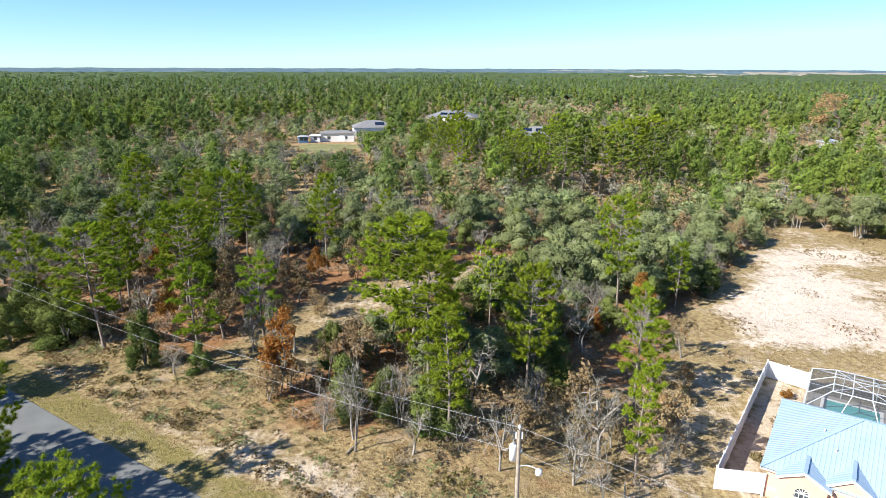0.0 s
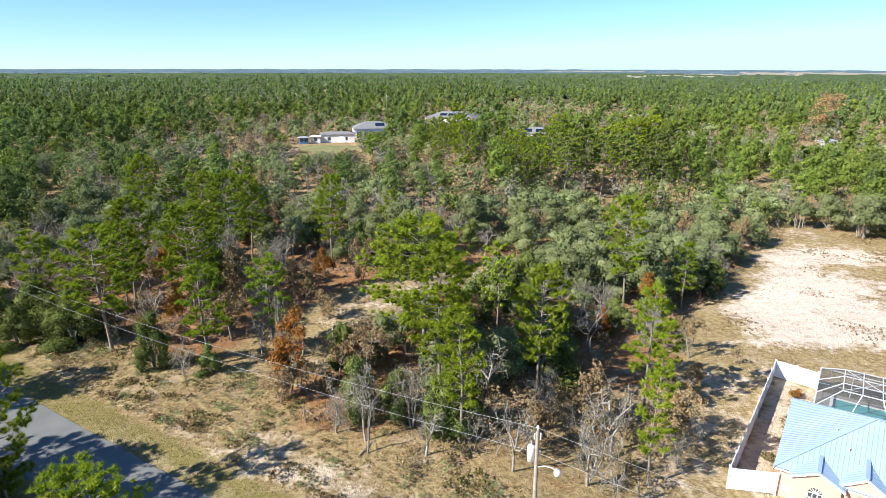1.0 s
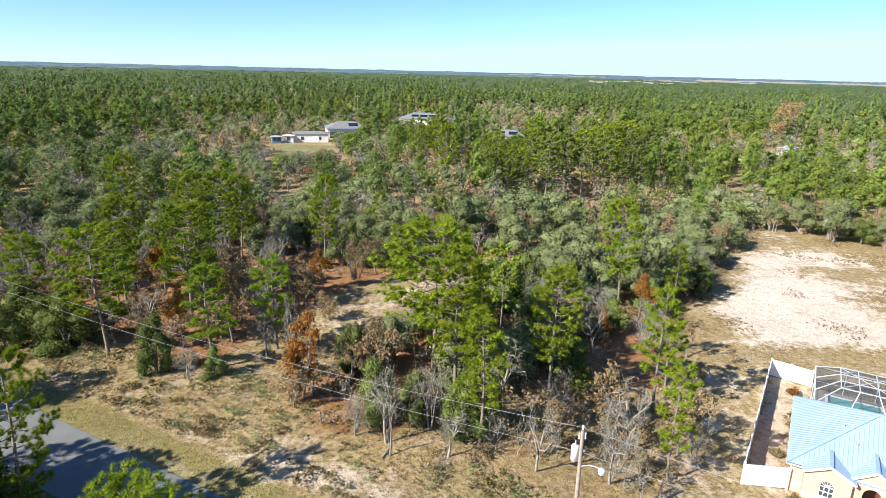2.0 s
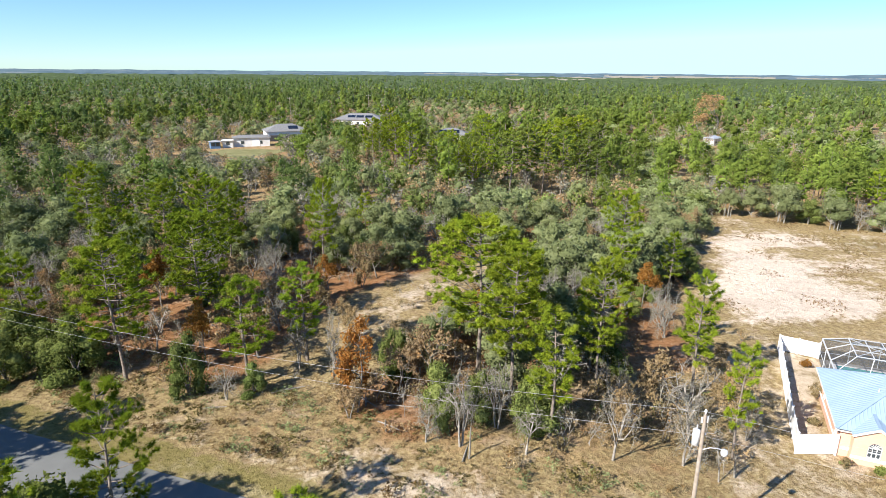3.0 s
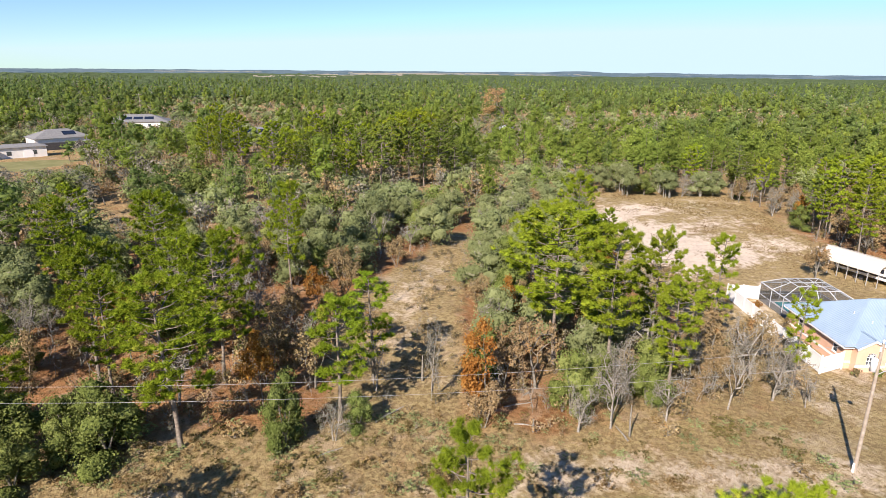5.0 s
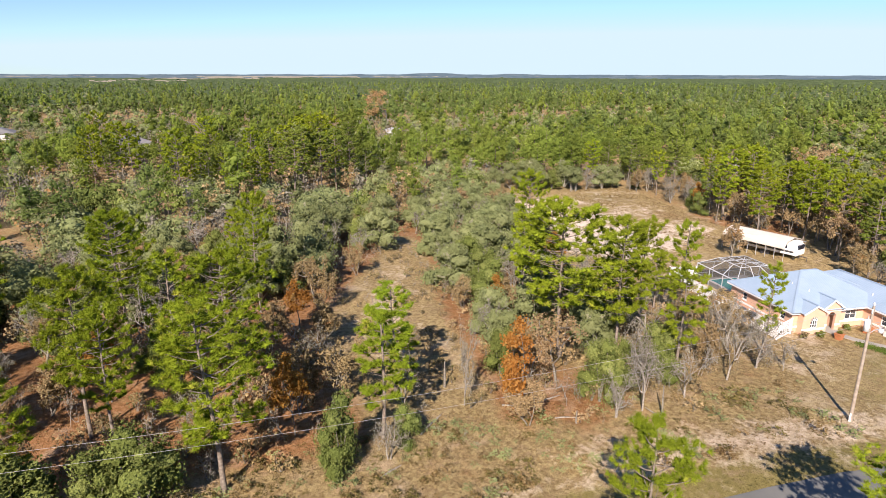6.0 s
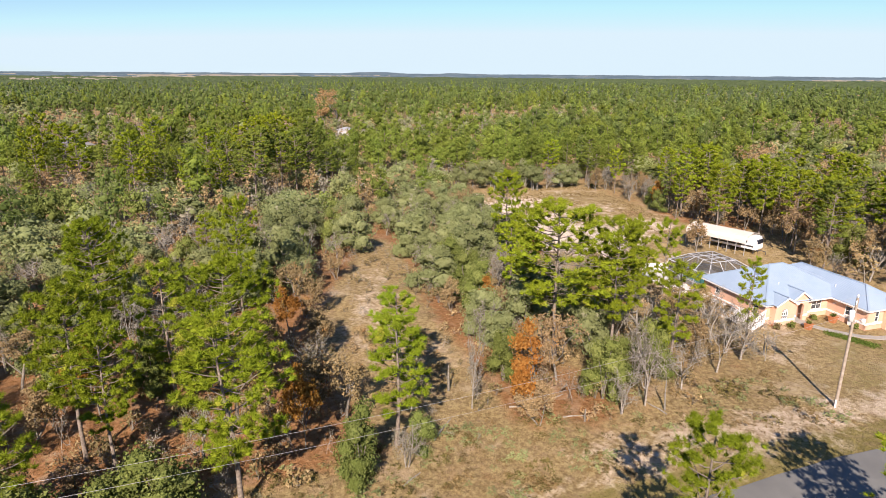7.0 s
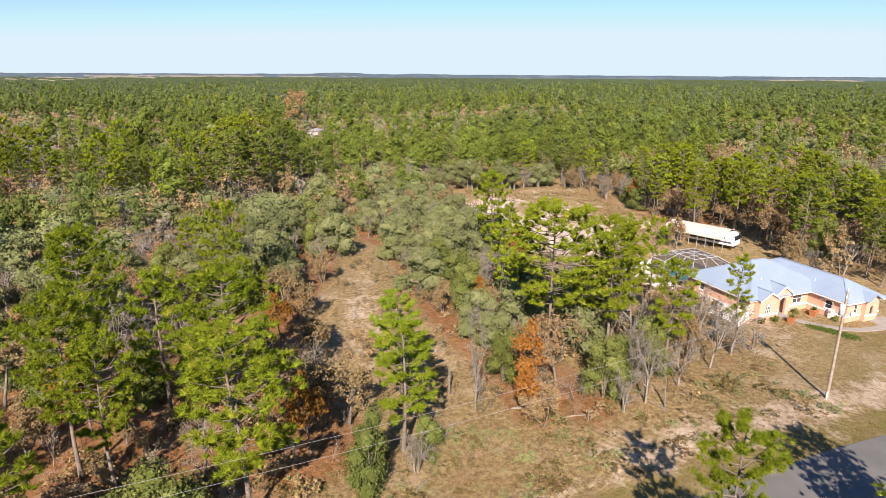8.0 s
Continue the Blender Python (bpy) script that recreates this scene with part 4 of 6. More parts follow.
def woods_band(r0, r1, gap, detail, seed):
    rng = np.random.default_rng(seed)
    x, y = scatter(rng, r0, r1, gap)
    patch = 1.5 * np.array([noise.noise(Vector((a * 0.009, b * 0.011, 1.0))) + 0.5 * noise.noise(Vector((a * 0.05, b * 0.05, 4.0))) for a, b in zip(x, y)])
    u = rng.uniform(0, 1, len(x))
    away = np.hypot(x, y)
    stand = np.exp(-((x - 22) / 40) ** 2 - ((y - 172) / 42) ** 2)
    mixed = np.exp(-((x + 85) / 68) ** 2 - ((y - 165) / 65) ** 2)
    p = np.clip(0.20 + 0.85 * patch + 0.36 * stand - 0.52 * mixed + 0.26 * np.clip((away - 260) / 150, 0, 1) + 0.15 * np.clip((x - 50) / 40, 0, 1), 0.05, 0.9)
    p = np.where((oak_zone(x, y) > 0.4) | (np.hypot(x + 74, y - 246) < 24), 0.04, p)
    q = (u - p) / (1 - p)
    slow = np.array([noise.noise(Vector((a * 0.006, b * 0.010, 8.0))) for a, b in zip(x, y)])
    # The haze-dulled pine colour grows commoner with distance.
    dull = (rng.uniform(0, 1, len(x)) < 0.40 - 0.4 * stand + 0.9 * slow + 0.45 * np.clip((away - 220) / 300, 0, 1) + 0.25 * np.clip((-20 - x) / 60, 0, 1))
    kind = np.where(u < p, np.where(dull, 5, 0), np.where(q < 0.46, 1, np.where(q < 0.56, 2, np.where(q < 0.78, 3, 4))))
    if detail == 3:
        keep = ~((u < p) & (stand > 0.52))
        x, y, u, kind, stand = x[keep], y[keep], u[keep], kind[keep], stand[keep]
    h = np.where((kind == 0) | (kind == 5), rng.uniform(8.0, 15.0, len(x)) / 12, rng.uniform(0.65, 1.15, len(x)))
    h = h * np.where((kind == 0) | (kind == 5), 1 + 0.22 * stand, 1.0)
    w = h ** 0.6 * rng.uniform(0.75, 1.25, len(x)) * np.where((kind == 0) | (kind == 5), 0.95, 1.0) * (1.0 if detail == 3 else 1.08)
    for bx, by, bz in SIGHTS:
        for ex, ey in ((0.0, 2.0), (-24.0, 6.0)):
            dx, dy = bx - ex, by - ey
            ln = math.hypot(dx, dy)
            f = ((x - ex) * dx + (y - ey) * dy) / ln ** 2
            off = np.abs((x - ex) * dy - (y - ey) * dx) / ln
            cap = 27 - (27 - bz) * f
            hit = (f > 0.4) & (f < 0.99) & (off < 4.5)
            tall = np.where((kind == 0) | (kind == 5), 12.0, 7.0)
            h = np.where(hit & (h * tall > cap), np.maximum(cap, 0.8) / tall, h)
    w = np.minimum(w, 0.45 + h)
    P = np.stack([x, y, height(x, y), h, w, rng.uniform(0, 6.28, len(x)), rng.uniform(0, 1, len(x))], -1)
    if detail == 3:
        pines = [far_pine(100 + i, 7, "ico", 72, 0.44) for i in range(5)]
        oaks = [far_oak(110 + i, 6.5, 3.6, 7, "ico", 100, 0.34) for i in range(4)]
        bares = [far_bare(120 + i, 6) for i in range(2)]
        browns = [far_bare(130 + i, 16) for i in range(2)]
    elif detail == 2:
        pines = [far_pine(100 + i, 5, "ico", 32, 0.66) for i in range(5)]
        oaks = [far_oak(110 + i, 6.5, 3.6, 4, "ico", 42, 0.56) for i in range(4)]
        bares = [far_bare(120 + i, 3, 4) for i in range(2)]
        browns = [far_bare(130 + i, 9, 4) for i in range(2)]
    elif detail == 1:
        pines = [far_pine(140 + i, 3, "ico", 13, 1.15) for i in range(5)]
        oaks = [far_oak(150 + i, 6.5, 4.0, 3, "ico", 12, 1.1) for i in range(3)]
        bares = [far_oak(160 + i, 6.5, 3.0, 2, "octa", 10, 0.9) for i in range(2)]
        browns = [far_oak(170 + i, 6.0, 3.0, 2, "octa", 10, 0.9) for i in range(2)]
    else:
        pines = [far_pine(140 + i, 2, "octa", 8, 1.7) for i in range(4)]
        oaks = [far_oak(150 + i, 6.5, 4.6, 2, "octa", 7, 1.7) for i in range(3)]
        bares = [far_oak(160 + i, 6.5, 3.6, 2, "octa", 5, 1.5) for i in range(2)]
        browns = [far_oak(170 + i, 6.0, 3.6, 2, "octa", 5, 1.5) for i in range(2)]
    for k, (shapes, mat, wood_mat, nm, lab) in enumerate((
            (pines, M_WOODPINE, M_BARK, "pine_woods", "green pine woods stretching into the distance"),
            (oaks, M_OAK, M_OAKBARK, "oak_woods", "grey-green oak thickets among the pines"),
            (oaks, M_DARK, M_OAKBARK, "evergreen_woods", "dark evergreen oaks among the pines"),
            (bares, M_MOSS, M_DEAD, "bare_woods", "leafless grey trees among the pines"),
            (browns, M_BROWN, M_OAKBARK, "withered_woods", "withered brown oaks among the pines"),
            (pines, M_HAZEPINE, M_BARK, "sand_pine_woods", "pine woods in a haze-dulled green, stretching into the distance"))):
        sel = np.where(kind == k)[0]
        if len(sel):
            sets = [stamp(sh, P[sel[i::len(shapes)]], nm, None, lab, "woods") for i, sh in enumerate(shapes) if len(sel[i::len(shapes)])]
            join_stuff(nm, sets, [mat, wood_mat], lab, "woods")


woods_band(50, 190, 5.8, 3, 30)
woods_band(190, 340, 6.2, 2, 31)
woods_band(340, 600, 9.0, 1, 32)
woods_band(600, 1150, 14.0, 0, 33)


def canopy_material():
    k = Mat("far_canopy")
    spots, fine = k.noise(0.11, 4, 0.7), k.noise(0.02, 3)
    # Greens set darker and bluer: some aerial perspective is in the colour.
    c = k.ramp(spots, [(0.28, (0.052, 0.080, 0.040)), (0.46, (0.088, 0.124, 0.056)), (0.62, (0.118, 0.152, 0.078)), (0.74, (0.165, 0.170, 0.112)), (0.86, (0.20, 0.165, 0.11))])
    grain = k.noise(1.1, 3, 0.7)
    hs = k.n("ShaderNodeHueSaturation")
    k.l(c, hs.inputs["Color"])
    k.l(k.math("ADD", k.math("MULTIPLY", fine, 0.7), 0.6), hs.inputs["Value"])
    return k.surface(hs.outputs[0], 1.0, spec=0.0, normal=k.bump(grain, 1.0, 1.2))


M_CANOPY = canopy_material()


def hazed_woods_material():
    k = Mat("far_hazed_country")
    # Distance haze is put into these blue-grey base colours.
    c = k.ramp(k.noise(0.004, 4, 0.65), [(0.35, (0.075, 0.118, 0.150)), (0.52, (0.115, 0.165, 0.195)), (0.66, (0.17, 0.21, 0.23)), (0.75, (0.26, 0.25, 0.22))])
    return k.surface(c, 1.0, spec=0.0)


M_HAZEDWOODS = hazed_woods_material()
M_FIELD = painted("pale_hay_field", (0.29, 0.255, 0.19), (0.37, 0.33, 0.25), 0.01, 1.0)


def far_canopy():
    """The tops of the farthest woods, with pale fields let into them, and behind at the horizon country with haze put
    into its blue colour.
    """
    rng = np.random.default_rng(9)
    radii = 560 * np.exp(np.linspace(0, math.log(4850 / 560), 190))
    az = np.radians(np.arange(-54, 106.01, 0.34))
    R0, A0 = np.meshgrid(radii, az, indexing="ij")
    R = R0 * (1 + rng.normal(0, 0.003, R0.shape))
    A = A0 + rng.normal(0, 0.0013, A0.shape)
    X, Y = R * np.sin(A) - 20, R * np.cos(A) + 20
    deg = np.degrees(A0)
    far = np.clip((R0 - 850) / 350, 0, 1)
    lumpy = np.array([noise.noise(Vector((a * 0.012, b * 0.012, 0.0))) for a, b in zip(X.ravel(), Y.ravel())]).reshape(X.shape)
    z = (1 - far) * (2.0 + rng.normal(0, 0.7, R.shape)) + far * (8.0 + 2.5 * lumpy + rng.normal(0, 0.8, R.shape) * np.clip(2200 / R0, 0.4, 1))
    strip = np.zeros(R.shape, bool)
    for a0, a1, r0, r1 in ((22, 36, 2300, 3100), (18, 27, 1900, 2120), (14, 21, 1480, 1640), (37, 44, 2500, 2900), (80, 86, 2100, 2500), (88, 97, 2600, 2900), (6, 15, 3000, 3500)):
        wob = 110 * np.sin(deg * 1.1 + a0) + 40 * np.sin(deg * 2.7 + a1)
        strip |= (deg > a0 + wob * 0.004) & (deg < a1) & (R0 > r0 + wob) & (R0 < r1 + wob * 0.5)
    z = np.where(strip, 7.0, z)
    z += 10 * np.exp(-((deg - 43) / 2.4) ** 2) * np.clip((R - 3200) / 800, 0, 1)
    z += 4 * np.exp(-((deg - 50.5) / 2.0) ** 2) * np.clip((R - 2500) / 800, 0, 1)
    z += (2.5 + 1.0 * np.sin(deg * 0.9) + 0.8 * np.sin(deg * 2.3)) * np.clip((R - 3800) / 900, 0, 1)
    m = R.shape[1]
    verts = np.stack([X, Y, z], -1).reshape(-1, 3)
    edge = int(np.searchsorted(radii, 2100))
    for lo, hi, name, mats, lab, cat, kind in ((0, edge, "distant_woods", [M_CANOPY, M_FIELD], "distant pine woods with a pale field among them", "woods", "stuff"), (edge, len(radii) - 1, "backdrop", [M_HAZEDWOODS, M_FIELD], "hazy blue-green country with pale fields at the horizon", "backdrop", "structure")):
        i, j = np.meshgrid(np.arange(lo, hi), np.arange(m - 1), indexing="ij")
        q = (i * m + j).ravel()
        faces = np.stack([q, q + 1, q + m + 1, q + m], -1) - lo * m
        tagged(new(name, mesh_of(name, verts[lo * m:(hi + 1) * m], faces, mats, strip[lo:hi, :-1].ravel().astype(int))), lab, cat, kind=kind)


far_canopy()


def undergrowth():
    """Low brush, saplings and brown bushes under and between the trees."""
    rng = np.random.default_rng(77)
    groups = {0: [], 1: [], 2: []}
    for k in range(4000):
        x, y = (rng.uniform(-70, 75), rng.uniform(38, 125)) if k < 2600 else (rng.uniform(-66, 12), rng.uniform(42, 84))
        s = float(road_offset(x, y))
        if s < (9.5 if rng.uniform() > 0.08 else 3.5) or poly_dist(x, y, CLEARING) < 0.3 or poly_dist(x, y, YARD) < 0.5:
            continue
        td = float(trail_dist(x, y))
        if td < 0 and rng.uniform() < 0.62:
            continue
        if s < 13 and rng.uniform() < 0.6:
            continue
        if rng.uniform() < 0.25 + 0.5 * (noise.noise(Vector((x * 0.09, y * 0.09, 7.0))) < 0):
            continue
        k = int(rng.choice([0, 1, 2], p=[0.45, 0.33, 0.22]))
        sc = float(rng.uniform(0.5, 1.5)) * (0.6 if td < 0.5 else 1.0)
        groups[k].append((x, y, float(height(x, y)), sc, sc * rng.uniform(0.8, 1.2), rng.uniform(0, 6.28), rng.uniform()))

    for _ in range(1500):
        x, y = rng.uniform(-22, 24), rng.uniform(48, 108)
        if float(trail_dist(x, y)) > 0 or noise.noise(Vector((x * 0.25, y * 0.16, 5.0))) < 0.02 or rng.uniform() < 0.35:
            continue
        k, sc = int(rng.choice([0, 1, 2], p=[0.34, 0.34, 0.32])), float(rng.uniform(0.3, 0.75))
        groups[k].append((x, y, float(height(x, y)), sc, sc * rng.uniform(0.9, 1.4), rng.uniform(0, 6.28), rng.uniform()))

    def bush(seed, n, per, size, hh, rr):
        r2 = np.random.default_rng(seed)
        d = unit(r2.normal(size=(n, 3)))
        cc = d * np.array([rr, rr, hh * 0.5]) * r2.uniform(0.4, 1, (n, 1)) + np.array([0, 0, hh * 0.55])
        lv = leaves(r2, cc, 0.28, per, size)
        st = [tube([(0, 0, -0.1), (float(a[0]), float(a[1]), float(a[2]))], [0.025, 0.01], 3) for a in cc[:5]]
        v, f = gather(st + [lv])
        return v, f, np.concatenate([np.ones(30, int), np.zeros(len(lv[1]), int)])

    def twiggy(seed):
        wood, ends, _ = branchy(seed, 2.4, 1.0, 2, 0.035, sides=3, kids=5)
        r2 = np.random.default_rng(seed)
        lv = leaves(r2, ends, 0.2, 2, 0.07)
        v, f = gather([wood, lv])
        return v, f, np.concatenate([np.ones(len(wood[1]), int), np.zeros(len(lv[1]), int)])

    x, y = rng.uniform(-50, 22, 9000), rng.uniform(26, 62, 9000)
    s = road_offset(x, y)
    ok = (s > 3.4) & (s < 13) & (poly_dist(x, y, YARD) > 0.5) & (rng.uniform(0, 1, 9000) < np.where(x < -14, 0.9, 0.45))
    x, y = x[ok][:480], y[ok][:480]
    small = rng.uniform(0.5, 1.0, len(x)) + rng.uniform(0, 1, len(x)) ** 5 * 1.6
    P = np.stack([x, y, height(x, y), small * 0.8, small, rng.uniform(0, 6.28, len(x)), rng.uniform(0, 1, len(x))], -1)

    def weed(seed):
        r2 = np.random.default_rng(seed)
        cc = np.stack([r2.normal(0, 0.20, 12), r2.normal(0, 0.20, 12), r2.uniform(0.05, 0.36, 12)], -1)
        v, f = leaves(r2, cc, 0.13, 9, 0.075)
        return v, f, np.zeros(len(f), int)

    for k, (mat, lab) in enumerate(((M_OAK, "low grey-green weeds in the dry grass"), (M_STRAW, "low straw-coloured weeds in the dry grass"), (M_GREENGRASS, "low green weeds in the dry grass"))):
        join_stuff("weeds", [stamp(weed(210 + k), P[k::3], "", None, "", "")], [mat, M_OAKBARK], lab, "weeds")
    for k, (shapes, mat, wm, lab) in enumerate((
            ([bush(200, 11, 7, 0.17, 1.3, 0.6), bush(201, 9, 7, 0.15, 0.9, 0.7)], M_BROWN, M_OAKBARK, "low brown withered brush under the trees"),
            ([bush(202, 12, 8, 0.16, 1.5, 0.65), bush(203, 10, 8, 0.15, 0.9, 0.6)], M_SCRUB, M_OAKBARK, "olive scrub under the trees"),
            ([twiggy(204), twiggy(205)], M_MOSS, M_DEAD, "bare grey saplings under the trees"))):
        P = np.array(groups[k])
        join_stuff("undergrowth", [stamp(sh, P[i::2], "", None, "", "") for i, sh in enumerate(shapes)], [mat, wm], lab, "undergrowth")


undergrowth()


def grass_clumps():
    """Dry grass and verge grass in clumps over the open ground near the road."""
    rng = np.random.default_rng(55)
    for mat, lab, cond, count, hh in ((M_STRAW, "tufts of dry straw-coloured grass", 0, 6500, 0.20), (M_GREENGRASS, "short green-brown verge grass", 1, 6000, 0.11)):
        x, y = rng.uniform(-50, 34, count * 6), rng.uniform(20, 75, count * 6)
        s = road_offset(x, y)
        if cond == 0:
            ok = (s > 3.2) & (s < 22) & (poly_dist(x, y, YARD) > 0.5)
        else:
            ok = ((s > 0.1) & (s < 3.0)) | ((s > -8.2) & (s < -5.8))
        x, y = x[ok][:count], y[ok][:count]
        c = np.stack([x, y, height(x, y) + 0.02], -1)
        v, f = spikes(rng, c, np.tile(np.array([0, 0, 0.9]), (len(c), 1)), 6, hh, 0.035)
        tone = np.repeat(rng.uniform(0, 1, len(c)), 18)
        tagged(new("grass", mesh_of("grass", v, f, [mat], None, tone)), lab, "grass", kind="stuff")

    x, y = rng.uniform(26, 92, 12000), rng.uniform(62, 124, 12000)
    clump = np.array([noise.noise(Vector((a * 0.16, b * 0.16, 6.0))) for a, b in zip(x, y)])
    ok = (poly_dist(x, y, CLEARING) < 1.0) & (clump + rng.normal(0, 0.12, len(x)) + np.clip((x - 66) / 60, -0.2, 0.2) > 0.16)
    x, y = x[ok], y[ok]
    c = np.stack([x, y, height(x, y) + 0.03], -1)
    v, f = spikes(rng, c, np.tile(np.array([0, 0, 0.8]), (len(c), 1)), 7, 0.34, 0.07)
    tagged(new("grass", mesh_of("grass", v, f, [M_STRAW], None, np.repeat(rng.uniform(0, 1, len(c)), 21))), "tufts of dry grass in the sandy clearing", "grass", kind="stuff")

    a = rng.uniform(0, 1, 1500)
    x, y = 26.4 - 0.7 * a + rng.normal(0, 0.4, 1500), 34.6 - 4.8 * a + rng.normal(0, 0.3, 1500)
    c = np.stack([x, y, height(x, y) + 0.01], -1)
    v, f = spikes(rng, c, np.tile(np.array([0, 0, 0.6]), (len(c), 1)), 6, 0.14, 0.05)
    tagged(new("grass", mesh_of("grass", v, f, [M_LAWN], None, np.repeat(rng.uniform(0, 1, len(c)), 18))), "strip of fresh green grass beside the garden path", "grass", kind="stuff")


grass_clumps()

# ---- the house: u runs along its front, v towards its back, z up from its ground ----
HOUSE_M = Matrix(((0.851, 0.525, 0, 23.2), (-0.525, 0.851, 0, 40.6), (0, 0, 1, -2.5), (0, 0, 0, 1)))


def house_at(u, v, z=0.0, turn=0.0):
    return HOUSE_M @ pose(u, v, z, 0, 0, turn)


def roof_plane(poly, rib_step=0.30, thick=0.05, rib_h=0.024, rib_w=0.05):
    """A sheet-metal roof plane over a convex polygon whose first edge is the eave, folded into ribs that run up the slope."""
    P = [Vector(p) for p in poly]
    along = (P[1] - P[0]).normalized()
    nrm = along.cross(P[2] - P[0]).normalized()
    if nrm.z < 0:
        nrm = -nrm
    up = nrm.cross(along).normalized()
    flat = [((p - P[0]).dot(along), (p - P[0]).dot(up)) for p in P]
    lo, hi = min(a for a, _ in flat), max(a for a, _ in flat)
    cols = [(lo + 0.002, 0.0), (hi - 0.002, 0.0)] + [(a, 0.0) for a, _ in flat if lo + 0.01 < a < hi - 0.01]
    a = lo + rib_step * 0.5
    while a < hi - rib_w:
        cols += [(a - rib_w, 0.0), (a, rib_h), (a + rib_w, 0.0)]
        a += rib_step
    cols.sort()
    bm = bmesh.new()
    rows = []
    for a, h in cols:
        cuts = []
        for (ax, ay), (bx, by) in zip(flat, flat[1:] + flat[:1]):
            if abs(bx - ax) > 1e-6 and min(ax, bx) - 1e-6 <= a <= max(ax, bx) + 1e-6:
                cuts.append(ay + (by - ay) * (a - ax) / (bx - ax))
        b0, b1 = min(cuts), max(max(cuts), min(cuts) + 0.004)
        o = P[0] + along * a
        rows.append([bm.verts.new(o + up * b + nrm * z) for b, z in ((b0, 0), (b0, thick + h), (b1, thick + h), (b1, 0))])
    for r, s in zip(rows, rows[1:]):
        for k in range(4):
            bm.faces.new((r[k], r[(k + 1) % 4], s[(k + 1) % 4], s[k]))
    bm.faces.new(rows[0][::-1])
    bm.faces.new(rows[-1])
    bmesh.ops.recalc_face_normals(bm, faces=bm.faces)
    return bm


def wall_with_holes(u0, u1, z1, thick, holes, z0=-0.3):
    """A wall in the plane y = 0 to thick, with rectangular holes (u0, u1, z0, z1) that go through."""
    bm = bmesh.new()
    us = sorted({u0, u1, *(h[0] for h in holes), *(h[1] for h in holes)})
    zs = sorted({z0, z1, *(h[2] for h in holes), *(h[3] for h in holes)})
    for a, b in zip(us, us[1:]):
        for c, d in zip(zs, zs[1:]):
            m, k = (a + b) / 2, (c + d) / 2
            if not any(h[0] < m < h[1] and h[2] < k < h[3] for h in holes):
                box(bm, a, 0, c, b, thick, d)
    bmesh.ops.remove_doubles(bm, verts=bm.verts, dist=0.001)
    seen = {}
    for f in bm.faces:
        key = tuple(round(c, 3) for c in f.calc_center_median())
        seen.setdefault(key, []).append(f)
    bmesh.ops.delete(bm, geom=[f for fs in seen.values() if len(fs) > 1 for f in fs], context="FACES_ONLY")
    return bm


def add_window(parent, u0, u1, z0, z1, m, cols=2, rows=2):
    """A window in a wall's hole: frame, panes and sill, in the wall's axes moved by m."""
    w = part("window", boxes((u0, 0.03, z0, u0 + 0.07, 0.13, z1), (u1 - 0.07, 0.03, z0, u1, 0.13, z1), (u0 + 0.07, 0.03, z0, u1 - 0.07, 0.13, z0 + 0.07), (u0 + 0.07, 0.03, z1 - 0.07, u1 - 0.07, 0.13, z1)), M_WHITE, parent, "white-framed window")
    w.matrix_basis = m
    du, dz = (u1 - u0 - 0.14) / cols, (z1 - z0 - 0.14) / rows
    for i in range(cols):
        for j in range(rows):
            a, c = u0 + 0.07 + i * du, z0 + 0.07 + j * dz
            part("pane", boxes((a + 0.02, 0.07, c + 0.02, a + du - 0.02, 0.09, c + dz - 0.02)), M_GLASS, w)
    bars = [(u0 + 0.07 + i * du - 0.02, 0.05, z0 + 0.07, u0 + 0.07 + i * du + 0.02, 0.11, z1 - 0.07) for i in range(1, cols)]
    bars += [(u0 + 0.07, 0.055, z0 + 0.07 + j * dz - 0.02, u1 - 0.07, 0.105, z0 + 0.07 + j * dz + 0.02) for j in range(1, rows)]
    if bars:
        part("glazing_bar", boxes(*bars), M_WHITE, w)
    part("window_sill", boxes((u0 - 0.06, -0.06, z0 - 0.08, u1 + 0.06, 0.06, z0 - 0.002), bevel=0.01), M_WHITE, w)
    return w


def arch_panel(u0, u1, z0, spring, y0, y1, wide0, wide1, top):
    """A gable-fronted wall piece with an arched opening, between y0 and y1. top: the wall's outline above."""
    bm = bmesh.new()
    cu, r = (u0 + u1) / 2, (u1 - u0) / 2
    arc = [(cu + r * math.cos(a), spring + r * math.sin(a)) for a in np.linspace(0, math.pi, 13)]
    inner = [(u1, z0)] + arc + [(u0, z0)]
    outer = [(wide1, z0)] + top + [(wide0, z0)]

    def along_outer(t):
        lens = [math.dist(a, b) for a, b in zip(outer, outer[1:])]
        d = t * sum(lens)
        for (a, b), ln in zip(zip(outer, outer[1:]), lens):
            if d <= ln + 1e-6:
                return (a[0] + (b[0] - a[0]) * d / ln, a[1] + (b[1] - a[1]) * d / ln)
            d -= ln
        return outer[-1]

    n = len(inner)
    rings = []
    for y in (y0, y1):
        rings.append(([bm.verts.new((p[0], y, p[1])) for p in inner], [bm.verts.new((*[along_outer(i / (n - 1))[0]], y, along_outer(i / (n - 1))[1])) for i in range(n)]))
    for i in range(n - 1):
        for k, (a, b) in enumerate(rings):
            bm.faces.new((a[i], a[i + 1], b[i + 1], b[i]))
        for s in (0, 1):
            p, q = rings[0][s], rings[1][s]
            bm.faces.new((p[i], p[i + 1], q[i + 1], q[i]))
    bmesh.ops.recalc_face_normals(bm, faces=bm.faces)
    return bm


